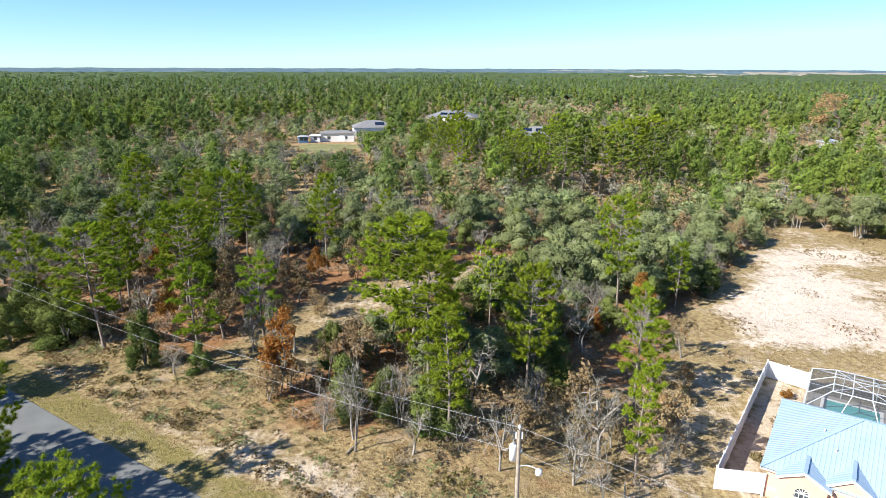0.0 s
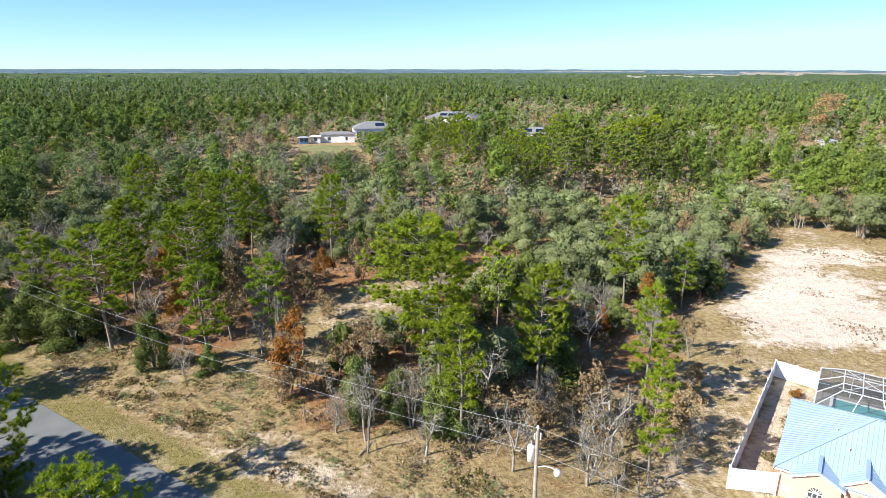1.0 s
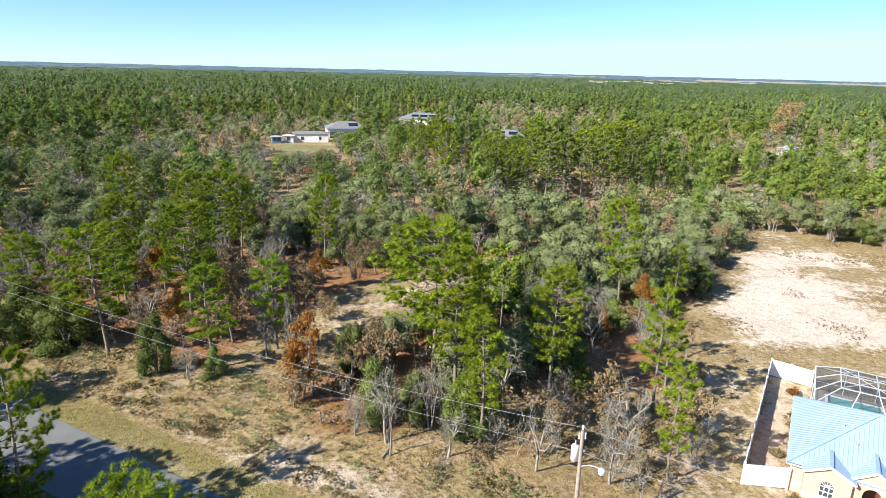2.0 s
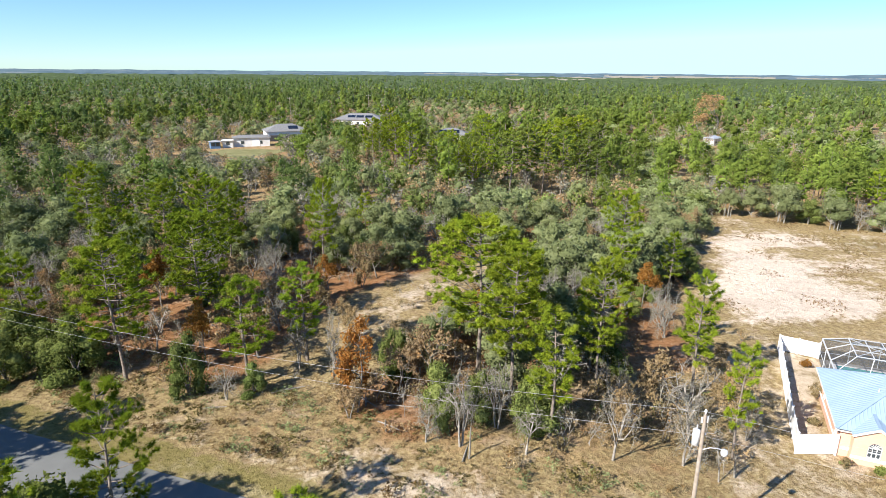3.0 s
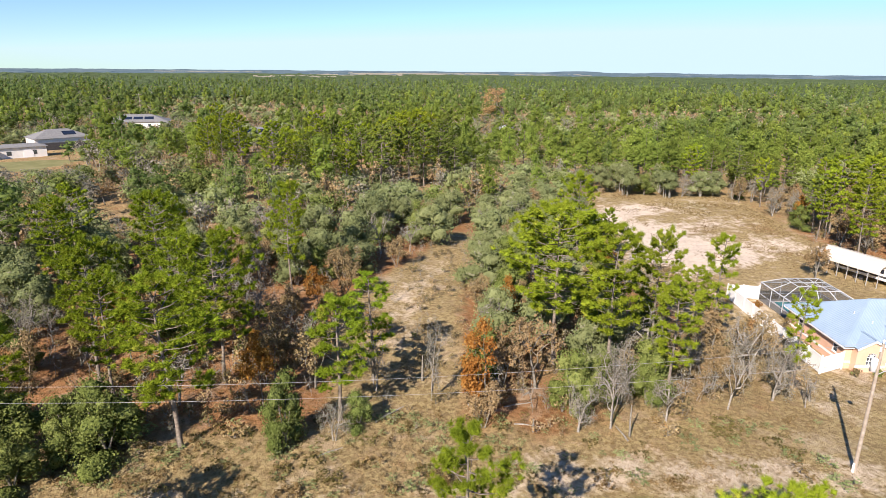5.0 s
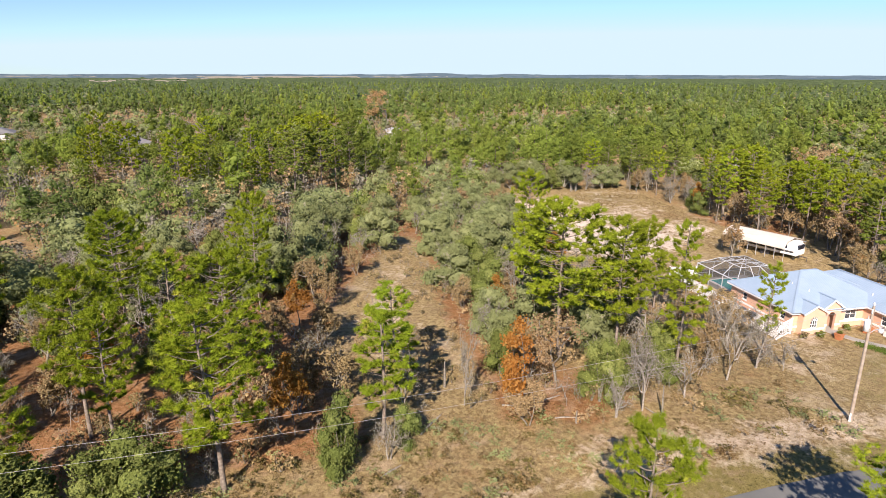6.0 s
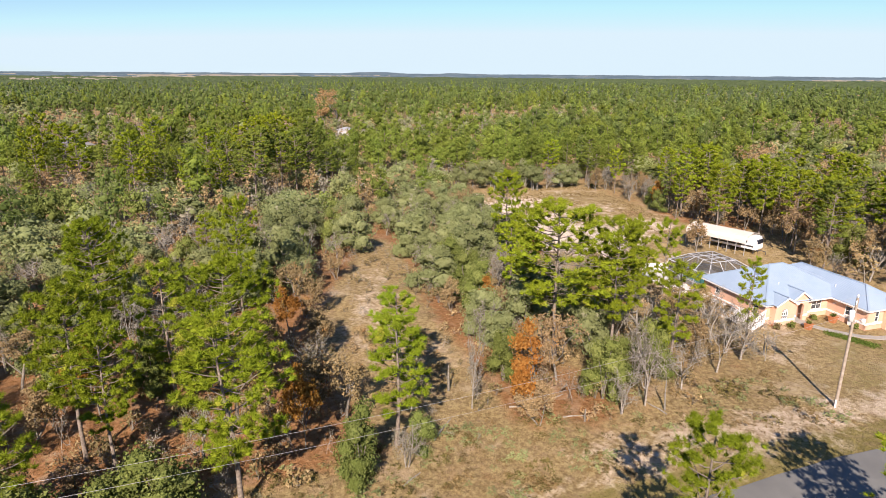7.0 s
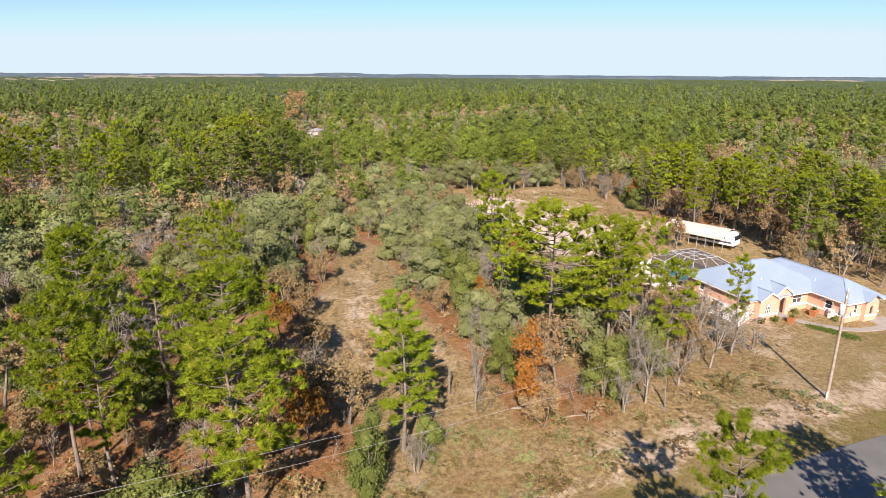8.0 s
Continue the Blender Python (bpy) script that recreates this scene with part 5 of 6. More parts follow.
def build_house():
    H = thing("house", HOUSE_M, "single-storey peach stucco house with pale blue ribbed metal roof", "house")
    W = 0.2
    ov, ze = 0.45, 2.62

    def wall(a, b, holes=(), win=(), z1=ze, label=""):
        """A wall between two plan points; its outer face is to the right of the way from a to b."""
        a, b = Vector((*a, 0)), Vector((*b, 0))
        ln = (b - a).length
        m = Matrix.Translation(a) @ Matrix.Rotation(math.atan2((b - a).y, (b - a).x), 4, "Z")
        w = part("wall", wall_with_holes(0, ln, z1, W, list(holes) + list(win)), M_STUCCO, H)
        w.matrix_basis = m
        for h in win:
            add_window(w, *h, Matrix.Identity(4), 2 if h[1] - h[0] > 1 else 1)
        spans, at = [], 0.0
        for h in sorted(holes):
            if h[2] < 0.5:
                spans.append((at, h[0]))
                at = h[1]
        spans.append((at, ln))
        for s0, s1 in spans:
            if s1 - s0 > 0.02:
                part("trim_band", boxes((s0 + 0.005, -0.045, 0.62, s1 - 0.005, -0.002, 0.86)), M_WHITE, w, "white stucco band")
        return w

    # outline, anticlockwise, outer face on the right of each stretch
    wall((ov, 11.2), (ov, ov + 0.3), win=((2.2, 3.0, 1.2, 2.1), (8.6, 9.4, 1.2, 2.1)))
    wall((6.71, 1.0), (10.6, 1.0), win=((1.3, 2.9, 0.95, 2.2),))
    wall((10.6, 1.0), (10.6, -4.2), win=((2.4, 3.4, 1.0, 2.15),))
    wall((10.6, -4.2), (16.5, -4.2), win=((1.4, 2.0, 0.9, 2.2),))
    wall((16.5, -4.2), (16.5, 11.2))
    wall((16.5, 11.2), (ov, 11.2), holes=((5.0, 8.5, -0.31, 2.1),))
    part("sliding_door", boxes((8.1, 11.06, -0.2, 11.45, 11.10, 2.08)), M_GLASS, H)

    # front bay with a gable and an arched window
    zb, b0, b1, bc = 3.40, 1.25, 4.25, 2.75
    wall((ov + W, 0.75), (b0 - 0.01, 0.75))
    bay = part("bay", arch_panel(2.30, 3.25, 0.75, 1.62, -0.05, 0.15, b0, b1, [(b1, ze), (bc, zb), (b0, ze)]), M_STUCCO, H, "gabled front bay with arched window")
    part("bay_side", boxes((b0, -0.05, -0.3, b1, 0.15, 0.745), (b1 - 0.2, 0.155, -0.3, b1, 1.2, ze), (b0, 0.155, -0.3, b0 + W, 0.95, ze)), M_STUCCO, bay)
    part("trim_band", boxes((b0 - 0.04, -0.10, 0.5, b1 + 0.04, -0.055, 0.74)), M_WHITE, bay)
    bm = bmesh.new()
    cu, r = 2.775, 0.475
    pts = [(cu + r * math.cos(a), 1.62 + r * math.sin(a)) for a in np.linspace(0, math.pi, 13)]
    bm.faces.new([bm.verts.new((u, 0.06, z)) for u, z in [(2.30, 0.75), (3.25, 0.75)] + pts])
    win = part("arched_window", bm, M_GLASS, bay, "arched window with white bars")
    bm = bmesh.new()
    for p, q in zip(pts, pts[1:]):
        beam(bm, (p[0], 0.04, p[1]), (q[0], 0.04, q[1]), 0.08)
    for u in (2.33, 2.62, 2.93, 3.22):
        beam(bm, (u, 0.04, 0.76), (u, 0.04, 1.62), 0.055)
    for z in (0.78, 1.2, 1.62):
        beam(bm, (2.31, 0.03, z), (3.24, 0.03, z), 0.055)
    for a in (0.6, 1.05, 1.57, 2.09, 2.54):
        beam(bm, (cu, 0.035, 1.62), (cu + 0.46 * math.cos(a), 0.035, 1.62 + 0.46 * math.sin(a)), 0.04)
    part("window_frame", bm, M_WHITE, win)

    # entrance porch with a tall arch
    porch = part("porch", arch_panel(4.95, 6.05, -0.05, 1.75, 0.35, 0.65, 4.3, 6.7, [(6.7, 2.85), (5.5, 3.65), (4.3, 2.85)]), M_STUCCO, H, "arched entrance porch")
    part("porch_side", boxes((4.3, 0.66, -0.3, 4.55, 2.6, 2.85), (6.45, 0.66, -0.3, 6.7, 2.6, 2.85), (4.56, 2.4, -0.3, 6.44, 2.6, 3.0)), M_STUCCO, porch)
    part("porch_floor", boxes((4.57, 0.2, -0.3, 6.43, 2.39, 0.06)), M_CONC, porch)
    door = part("front_door", boxes((5.0, 2.33, 0.07, 6.0, 2.395, 2.2), bevel=0.01), M_DOORWOOD, porch, "dark brown front door")
    part("door_panel", boxes((5.1, 2.30, 0.3, 5.9, 2.328, 1.0), (5.1, 2.30, 1.15, 5.9, 2.328, 2.05), bevel=0.008), M_DOORWOOD, door)
    part("trim_band", boxes((4.26, 0.30, 0.62, 4.94, 0.345, 0.86)), M_WHITE, porch)
    part("trim_band", boxes((6.06, 0.30, 0.62, 6.74, 0.345, 0.86)), M_WHITE, porch)

    # roof
    zr = 5.55
    roof = part("roof", roof_plane([(0, 11.6, ze), (0, 0.25, ze), (5.6, 5.9, zr)]), M_ROOF, H, "pale blue ribbed metal roof")
    S0, R0, R1 = 0.25, (5.6, 5.9, zr), (7.8, 5.9, zr)
    for poly in ([(0, S0, ze), (13.6, S0, ze), R1, R0], [(13.6, S0, ze), (13.6, 11.6, ze), R1], [(13.6, 11.6, ze), (0, 11.6, ze), R0, R1]):
        part("roof_plane", roof_plane(poly), M_ROOF, roof)
    zw = 4.42
    for poly in ([(10.15, 11.6, ze), (10.15, -4.65, ze), (13.5, -1.3, zw), (13.5, 8.2, zw)], [(10.15, -4.65, ze), (16.9, -4.65, ze), (13.5, -1.3, zw)], [(16.9, -4.65, ze), (16.9, 11.6, ze), (13.5, 8.2, zw), (13.5, -1.3, zw)], [(16.9, 11.6, ze), (10.15, 11.6, ze), (13.5, 8.2, zw)]):
        part("roof_plane", roof_plane(poly), M_ROOF, roof)
    gz = 3.52
    for poly in ([(1.05, 2.2, ze - 0.02), (1.05, -0.32, ze - 0.02), (2.75, -0.32, gz), (2.75, 2.2, gz)], [(4.45, -0.32, ze - 0.02), (4.45, 2.2, ze - 0.02), (2.75, 2.2, gz), (2.75, -0.32, gz)]):
        part("roof_plane", roof_plane(poly), M_ROOF, roof)
    gp = 3.85
    for poly in ([(4.05, 3.2, 2.86), (4.05, 0.15, 2.86), (5.5, 0.15, gp), (5.5, 3.2, gp)], [(6.95, 0.15, 2.86), (6.95, 3.2, 2.86), (5.5, 3.2, gp), (5.5, 0.15, gp)]):
        part("roof_plane", roof_plane(poly), M_ROOF, roof)
    gw = 3.45
    for poly in ([(13.0, -2.6, ze), (13.0, -5.2, ze), (14.3, -5.2, gw), (14.3, -2.6, gw)], [(15.6, -5.2, ze), (15.6, -2.6, ze), (14.3, -2.6, gw), (14.3, -5.2, gw)]):
        part("roof_plane", roof_plane(poly), M_ROOF, roof)
    side = part("side_bay", arch_panel(14.0, 14.6, 0.95, 1.6, -4.75, -4.55, 13.25, 15.35, [(15.35, ze - 0.05), (14.3, gw - 0.12), (13.25, ze - 0.05)]), M_STUCCO, H, "small gabled bay with a narrow arched window")
    part("bay_side", boxes((13.25, -4.75, -0.3, 15.35, -4.55, 0.945), (13.25, -4.545, -0.3, 13.4, -4.205, ze - 0.05), (15.2, -4.545, -0.3, 15.35, -4.205, ze - 0.05)), M_STUCCO, side)
    part("trim_band", boxes((13.21, -4.80, 0.62, 15.39, -4.755, 0.86)), M_WHITE, side)
    part("pane", boxes((13.95, -4.62, 0.9, 14.65, -4.60, 1.95)), M_GLASS, side)
    for a, b in (((0, 11.6, ze), R0), ((0, S0, ze), R0), (R0, R1), ((13.6, 11.6, ze), R1), (R1, (11.6, 3.0, 4.1)), ((13.5, -1.3, zw), (13.5, 8.2, zw)), ((10.15, -4.65, ze), (13.5, -1.3, zw)), ((16.9, -4.65, ze), (13.5, -1.3, zw)), ((2.75, -0.32, gz), (2.75, 2.0, gz)), ((5.5, 0.15, gp), (5.5, 2.9, gp))):
        o = Vector((0, 0, 0.08))
        part("ridge_cap", beam(bmesh.new(), Vector(a) + o, Vector(b) + o, 0.24, 0.06), M_ROOF, roof)
    bm = bmesh.new()
    for a, b in (((0, 11.6), (0, S0)), ((6.95, S0), (10.15, S0)), ((10.15, S0), (10.15, -4.65)), ((10.15, -4.65), (16.9, -4.65)), ((16.9, -4.65), (16.9, 11.6)), ((16.9, 11.6), (0, 11.6))):
        beam(bm, (*a, ze - 0.09), (*b, ze - 0.09), 0.05, 0.16)
    for a, b in (((1.05, -0.30, ze - 0.08), (2.75, -0.30, gz - 0.08)), ((4.45, -0.30, ze - 0.08), (2.75, -0.30, gz - 0.08)), ((4.05, 0.17, 2.78), (5.5, 0.17, gp - 0.08)), ((6.95, 0.17, 2.78), (5.5, 0.17, gp - 0.08))):
        beam(bm, a, b, 0.05, 0.18)
    part("fascia", bm, M_WHITE, H, "white fascia boards")
    part("soffit", boxes((0.03, 0.28, ze - 0.2, 13.5, 11.57, ze - 0.17), (10.18, -4.62, ze - 0.21, 16.87, 0.27, ze - 0.18)), M_WHITE, H)
    for u, v, z in ((3.4, 4.6, 4.35), (4.3, 2.9, 3.95), (11.7, 1.2, 3.5)):
        bm = bmesh.new()
        beam(bm, (u, v, z - 0.15), (u, v, z + 0.35), 0.09, sides=8)
        part("vent_pipe", bm, M_WHITE, roof)
    return H


build_house()


def build_meter():
    t = thing("electric_box", house_at(10.35, -2.6), "grey and white utility box on the house wall", "utility box")
    part("cabinet", boxes((-0.1, -0.3, 0.0, 0.22, 0.35, 1.25), bevel=0.02), M_WHITE, t)
    part("meter", boxes((-0.19, -0.1, 0.75, -0.102, 0.15, 1.05), bevel=0.03), M_GREYMETAL, t)
    part("conduit", boxes((0.0, -0.05, 1.252, 0.06, 0.02, 2.2)), M_GREYMETAL, t)


build_meter()


def build_planter(u, v, s, label):
    """A square terracotta planter, wider at the top, with an agave-like plant."""
    t = thing("planter", house_at(u, v, 0, 12), label, "planter", "planters by the door")
    bm = bmesh.new()
    for z0, z1, a, b in ((0.0, 0.85, 0.38, 0.50), (0.85, 0.97, 0.56, 0.56)):
        r0 = [bm.verts.new((x * a, y * a, z0)) for x, y in ((-1, -1), (1, -1), (1, 1), (-1, 1))]
        r1 = [bm.verts.new((x * b, y * b, z1)) for x, y in ((-1, -1), (1, -1), (1, 1), (-1, 1))]
        bm.faces.new(r0[::-1])
        bm.faces.new(r1)
        for i in range(4):
            bm.faces.new((r0[i], r0[(i + 1) % 4], r1[(i + 1) % 4], r1[i]))
    bmesh.ops.scale(bm, vec=(s, s, s), verts=bm.verts)
    part("pot", bm, M_TERRA, t)
    rng = np.random.default_rng(int(u * 10))
    lv = spikes(rng, np.array([[0, 0, 0.95 * s]] * 4), np.array([[0, 0, 1.0]] * 4), 22, 0.75 * s, 0.13)
    part("plant", mesh_of("plant", lv[0], lv[1], [M_DARK]), None, t)


build_planter(4.6, -1.9, 0.72, "terracotta planter with a spiky green plant by the porch")
build_planter(9.2, -1.2, 0.78, "terracotta planter with a leafy plant by the wall")


def flat_strip(name, pts, widths, up, mat, label, category):
    """A paved strip along points of the house's plan, a few centimetres thick."""
    v, n = [], len(pts)
    P = [Vector((*p, 0)) for p in pts]
    for i, p in enumerate(P):
        d = (P[min(i + 1, n - 1)] - P[max(i - 1, 0)]).normalized()
        side = Vector((-d.y, d.x, 0)) * widths[i] / 2
        for q, z in ((p - side, -0.1), (p - side, up), (p + side, up), (p + side, -0.1)):
            v.append((q.x, q.y, z))
    f = [(i * 4 + j, i * 4 + (j + 1) % 4, i * 4 + 4 + (j + 1) % 4, i * 4 + 4 + j) for i in range(n - 1) for j in range(4)]
    f += [(0, 1, 2, 3), tuple(range(4 * n - 1, 4 * n - 5, -1))]
    me = mesh_of(name, v, f, [mat])
    ob = new(name, me)
    ob.matrix_world = HOUSE_M
    return tagged(ob, label, category, kind="structure")


flat_strip("garden_path", [(5.5, 0.15), (5.7, -1.0), (6.3, -2.4), (7.4, -4.0), (8.6, -5.4), (10.4, -6.4), (12.6, -6.8), (15.0, -6.9)], [1.3, 1.0, 0.9, 0.9, 0.95, 1.0, 1.1, 1.4], 0.05, M_CONC, "curving grey concrete garden path", "path")
flat_strip("driveway", [(15.6, -4.4), (15.8, -7.5), (16.4, -12), (17.0, -20)], [3.0, 3.4, 3.4, 3.4], 0.045, M_CONC, "pale concrete driveway before the garage wing", "driveway")


def build_pool():
    """Pool deck and pool under the screened enclosure."""
    deck = thing("pool", house_at(0, 0), "turquoise swimming pool in a pale concrete deck", "pool")
    part("deck", boxes((1.7, 11.65, -0.2, 9.6, 14.4, 0.06), (1.7, 19.3, -0.2, 9.6, 20.1, 0.06), (1.7, 14.4, -0.2, 2.9, 19.3, 0.06), (7.6, 14.4, -0.2, 9.6, 19.3, 0.06)), M_CONC, deck)
    part("coping", boxes((2.8, 14.3, 0.062, 7.7, 14.55, 0.10), (2.8, 19.15, 0.062, 7.7, 19.4, 0.10), (2.8, 14.55, 0.062, 3.05, 19.15, 0.10), (7.45, 14.55, 0.062, 7.7, 19.15, 0.10)), M_WHITE, deck)
    part("water", boxes((2.9, 14.4, -0.18, 7.6, 19.3, 0.03)), M_WATER, deck, "clear turquoise water")


build_pool()


def build_enclosure():
    """Screened pool cage: aluminium posts and beams, a mansard top, and screen panels."""
    t = thing("pool_enclosure", HOUSE_M, "white aluminium pool enclosure with grey screen panels", "pool enclosure")
    u0, u1, v0, v1, ze, zt, ins = 1.6, 9.7, 11.75, 20.2, 2.45, 3.65, 1.9
    us, vs = np.linspace(u0, u1, 4), np.linspace(v0, v1, 4)
    ti, tj = np.linspace(u0 + ins, u1 - ins, 4), np.linspace(v0 + ins, v1 - ins, 4)
    ring = [(u, v0) for u in us] + [(u1, v) for v in vs[1:]] + [(u, v1) for u in us[-2::-1]] + [(u0, v) for v in vs[-2:0:-1]]
    inner = [(u, v0 + ins) for u in ti] + [(u1 - ins, v) for v in tj[1:]] + [(u, v1 - ins) for u in ti[-2::-1]] + [(u0 + ins, v) for v in tj[-2:0:-1]]

    def bar(name, a, b, w=0.075):
        bm = bmesh.new()
        beam(bm, a, b, w)
        part(name, bm, M_ALU, t)

    n = len(ring)
    for i in range(n):
        p, q, a, b = ring[i], ring[(i + 1) % n], inner[i], inner[(i + 1) % n]
        back_side = p[1] == v0 and q[1] == v0
        if not (p[1] == v0 and 0 < i < 3):
            bar("post", (*p, 0.0), (*p, ze))
        bar("rafter", (*p, ze), (*a, zt))
        bar("eave_beam", (*p, ze), (*q, ze), 0.11)
        bar("top_beam", (*a, zt), (*b, zt))
        if not back_side:
            bar("rail", (*p, 0.9), (*q, 0.9), 0.04)
            bm = bmesh.new()
            bm.faces.new([bm.verts.new((*c, z)) for c, z in ((p, 0.02), (q, 0.02), (q, ze), (p, ze))])
            part("screen_panel", bm, M_SCREEN, t)
        bm = bmesh.new()
        bm.faces.new([bm.verts.new((*c, z)) for c, z in ((p, ze), (q, ze), (b, zt), (a, zt))])
        part("screen_panel", bm, M_SCREEN, t)
    for k in range(1, 3):
        bar("purlin", (ti[k], v0 + ins, zt), (ti[k], v1 - ins, zt))
        bar("purlin", (u0 + ins, tj[k], zt), (u1 - ins, tj[k], zt))
    bar("brace", (u0 + ins, v0 + ins, zt), (u1 - ins, v1 - ins, zt), 0.055)
    bar("brace", (u1 - ins, v0 + ins, zt), (u0 + ins, v1 - ins, zt), 0.055)
    bm = bmesh.new()
    bm.faces.new([bm.verts.new((u, v, zt + 0.02)) for u, v in ((u0 + ins, v0 + ins), (u1 - ins, v0 + ins), (u1 - ins, v1 - ins), (u0 + ins, v1 - ins))])
    part("screen_panel", bm, M_SCREEN, t)


build_enclosure()


def build_fence(points, label):
    """White vinyl privacy fence: posts with caps, panels with rails and boards."""
    x0, y0 = points[0]
    t = thing("fence", Matrix.Translation((x0, y0, 0)), label, "fence")
    for (ax, ay), (bx, by) in zip(points, points[1:]):
        ln = math.hypot(bx - ax, by - ay)
        n = max(1, round(ln / 2.4))
        ang = math.atan2(by - ay, bx - ax)
        for i in range(n + 1):
            if i == 0 and (ax, ay) != points[0]:
                continue
            x, y = ax + (bx - ax) * i / n, ay + (by - ay) * i / n
            z = float(height(x, y))
            bm = boxes((-0.065, -0.065, -0.3, 0.065, 0.065, 1.9), (-0.08, -0.08, 1.902, 0.08, 0.08, 1.95))
            p = part("post", bm, M_VINYL, t)
            p.matrix_basis = pose(x - x0, y - y0, z, 0, 0, math.degrees(ang))
        for i in range(n):
            f = (i + 0.5) / n
            x, y = ax + (bx - ax) * f, ay + (by - ay) * f
            z = float(height(x, y))
            w = ln / n - 0.14
            p = part("panel", boxes((-w / 2, -0.03, 0.05, w / 2, 0.03, 0.20), bevel=0.006), M_VINYL, t)
            p.matrix_basis = pose(x - x0, y - y0, z, 0, 0, math.degrees(ang))
            part("top_rail", boxes((-w / 2, -0.03, 1.68, w / 2, 0.03, 1.83), bevel=0.006), M_VINYL, p)
            k = 10
            first = None
            for j in range(k):
                if first is None:
                    first = part("board", boxes((0.006, -0.016, 0.2, w / k - 0.006, 0.016, 1.68)), M_VINYL, p)
                    b = first
                else:
                    b = part("board", first.data, None, p)
                b.matrix_basis = Matrix.Translation((-w / 2 + w * j / k, 0, 0))


HS = [HOUSE_M @ Vector((0.35, 0.55, 0)), HOUSE_M @ Vector((1.5, 20.3, 0))]
build_fence([(HS[0].x, HS[0].y), (20.5, 41.3), (32.2, 59.6), (HS[1].x, HS[1].y)], "white vinyl privacy fence round the back yard")


def build_carport():
    """Metal shelter with a bowed white roof on posts, and a lean-to at its side."""
    M = pose(53.4, 51.0, -2.5, 0, 0, -9.8)
    t = thing("carport", M, "long white metal carport with rounded roof edges", "carport")
    L, Wd, ze, zt = 10.6, 5.3, 2.6, 3.5
    prof = [(0.0, 2.05), (0.05, ze), (0.45, ze + 0.45), (Wd / 2, zt), (Wd - 0.45, ze + 0.45), (Wd - 0.05, ze), (Wd, 2.05)]
    v, f = [], []
    ys = np.linspace(0, L, 13)
    for y in ys:
        v += [(x, y, z) for x, z in prof] + [(x * 0.985 + 0.04, y, z - 0.05) for x, z in prof]
    n = len(prof)
    for i in range(len(ys) - 1):
        for j in range(n - 1):
            a = i * 2 * n + j
            f.append((a, a + 1, a + 2 * n + 1, a + 2 * n))
            a += n
            f.append((a, a + 2 * n, a + 2 * n + 1, a + 1))
    for i in (0, len(ys) - 1):
        for j in range(n - 1):
            a = i * 2 * n + j
            f.append((a, a + n, a + n + 1, a + 1) if i == 0 else (a, a + 1, a + n + 1, a + n))
    part("roof", mesh_of("roof", v, f, [M_CARPORT]), None, t, "bowed cream sheet-metal roof")
    for y in np.linspace(0.1, L - 0.1, 8):
        for x in (0.08, Wd - 0.08):
            part("post", boxes((x - 0.04, y - 0.04, -0.1, x + 0.04, y + 0.04, 2.7)), M_GREYMETAL, t)
    bm = bmesh.new()
    for a, b in (((Wd, 0.3, 2.3), (Wd, L, 2.3)), ((Wd + 2.0, 0.3, 2.0), (Wd + 2.0, L, 2.0))):
        beam(bm, a, b, 0.08)
    part("lean_to_beam", bm, M_GREYMETAL, t)
    bm = bmesh.new()
    r0 = [bm.verts.new(p) for p in ((Wd + 0.02, 0.2, 2.40), (Wd + 2.2, 0.2, 2.03), (Wd + 2.2, L, 2.03), (Wd + 0.02, L, 2.40))]
    r1 = [bm.verts.new(p.co + Vector((0, 0, 0.05))) for p in r0]
    bm.faces.new(r0[::-1])
    bm.faces.new(r1)
    for i in range(4):
        bm.faces.new((r0[i], r0[(i + 1) % 4], r1[(i + 1) % 4], r1[i]))
    part("lean_to_roof", bm, M_GREYMETAL, t, "grey lean-to roof")
    for y in np.linspace(0.4, L - 0.2, 4):
        part("post", boxes((Wd + 1.96, y - 0.04, -0.1, Wd + 2.04, y + 0.04, 2.0)), M_GREYMETAL, t)


build_carport()


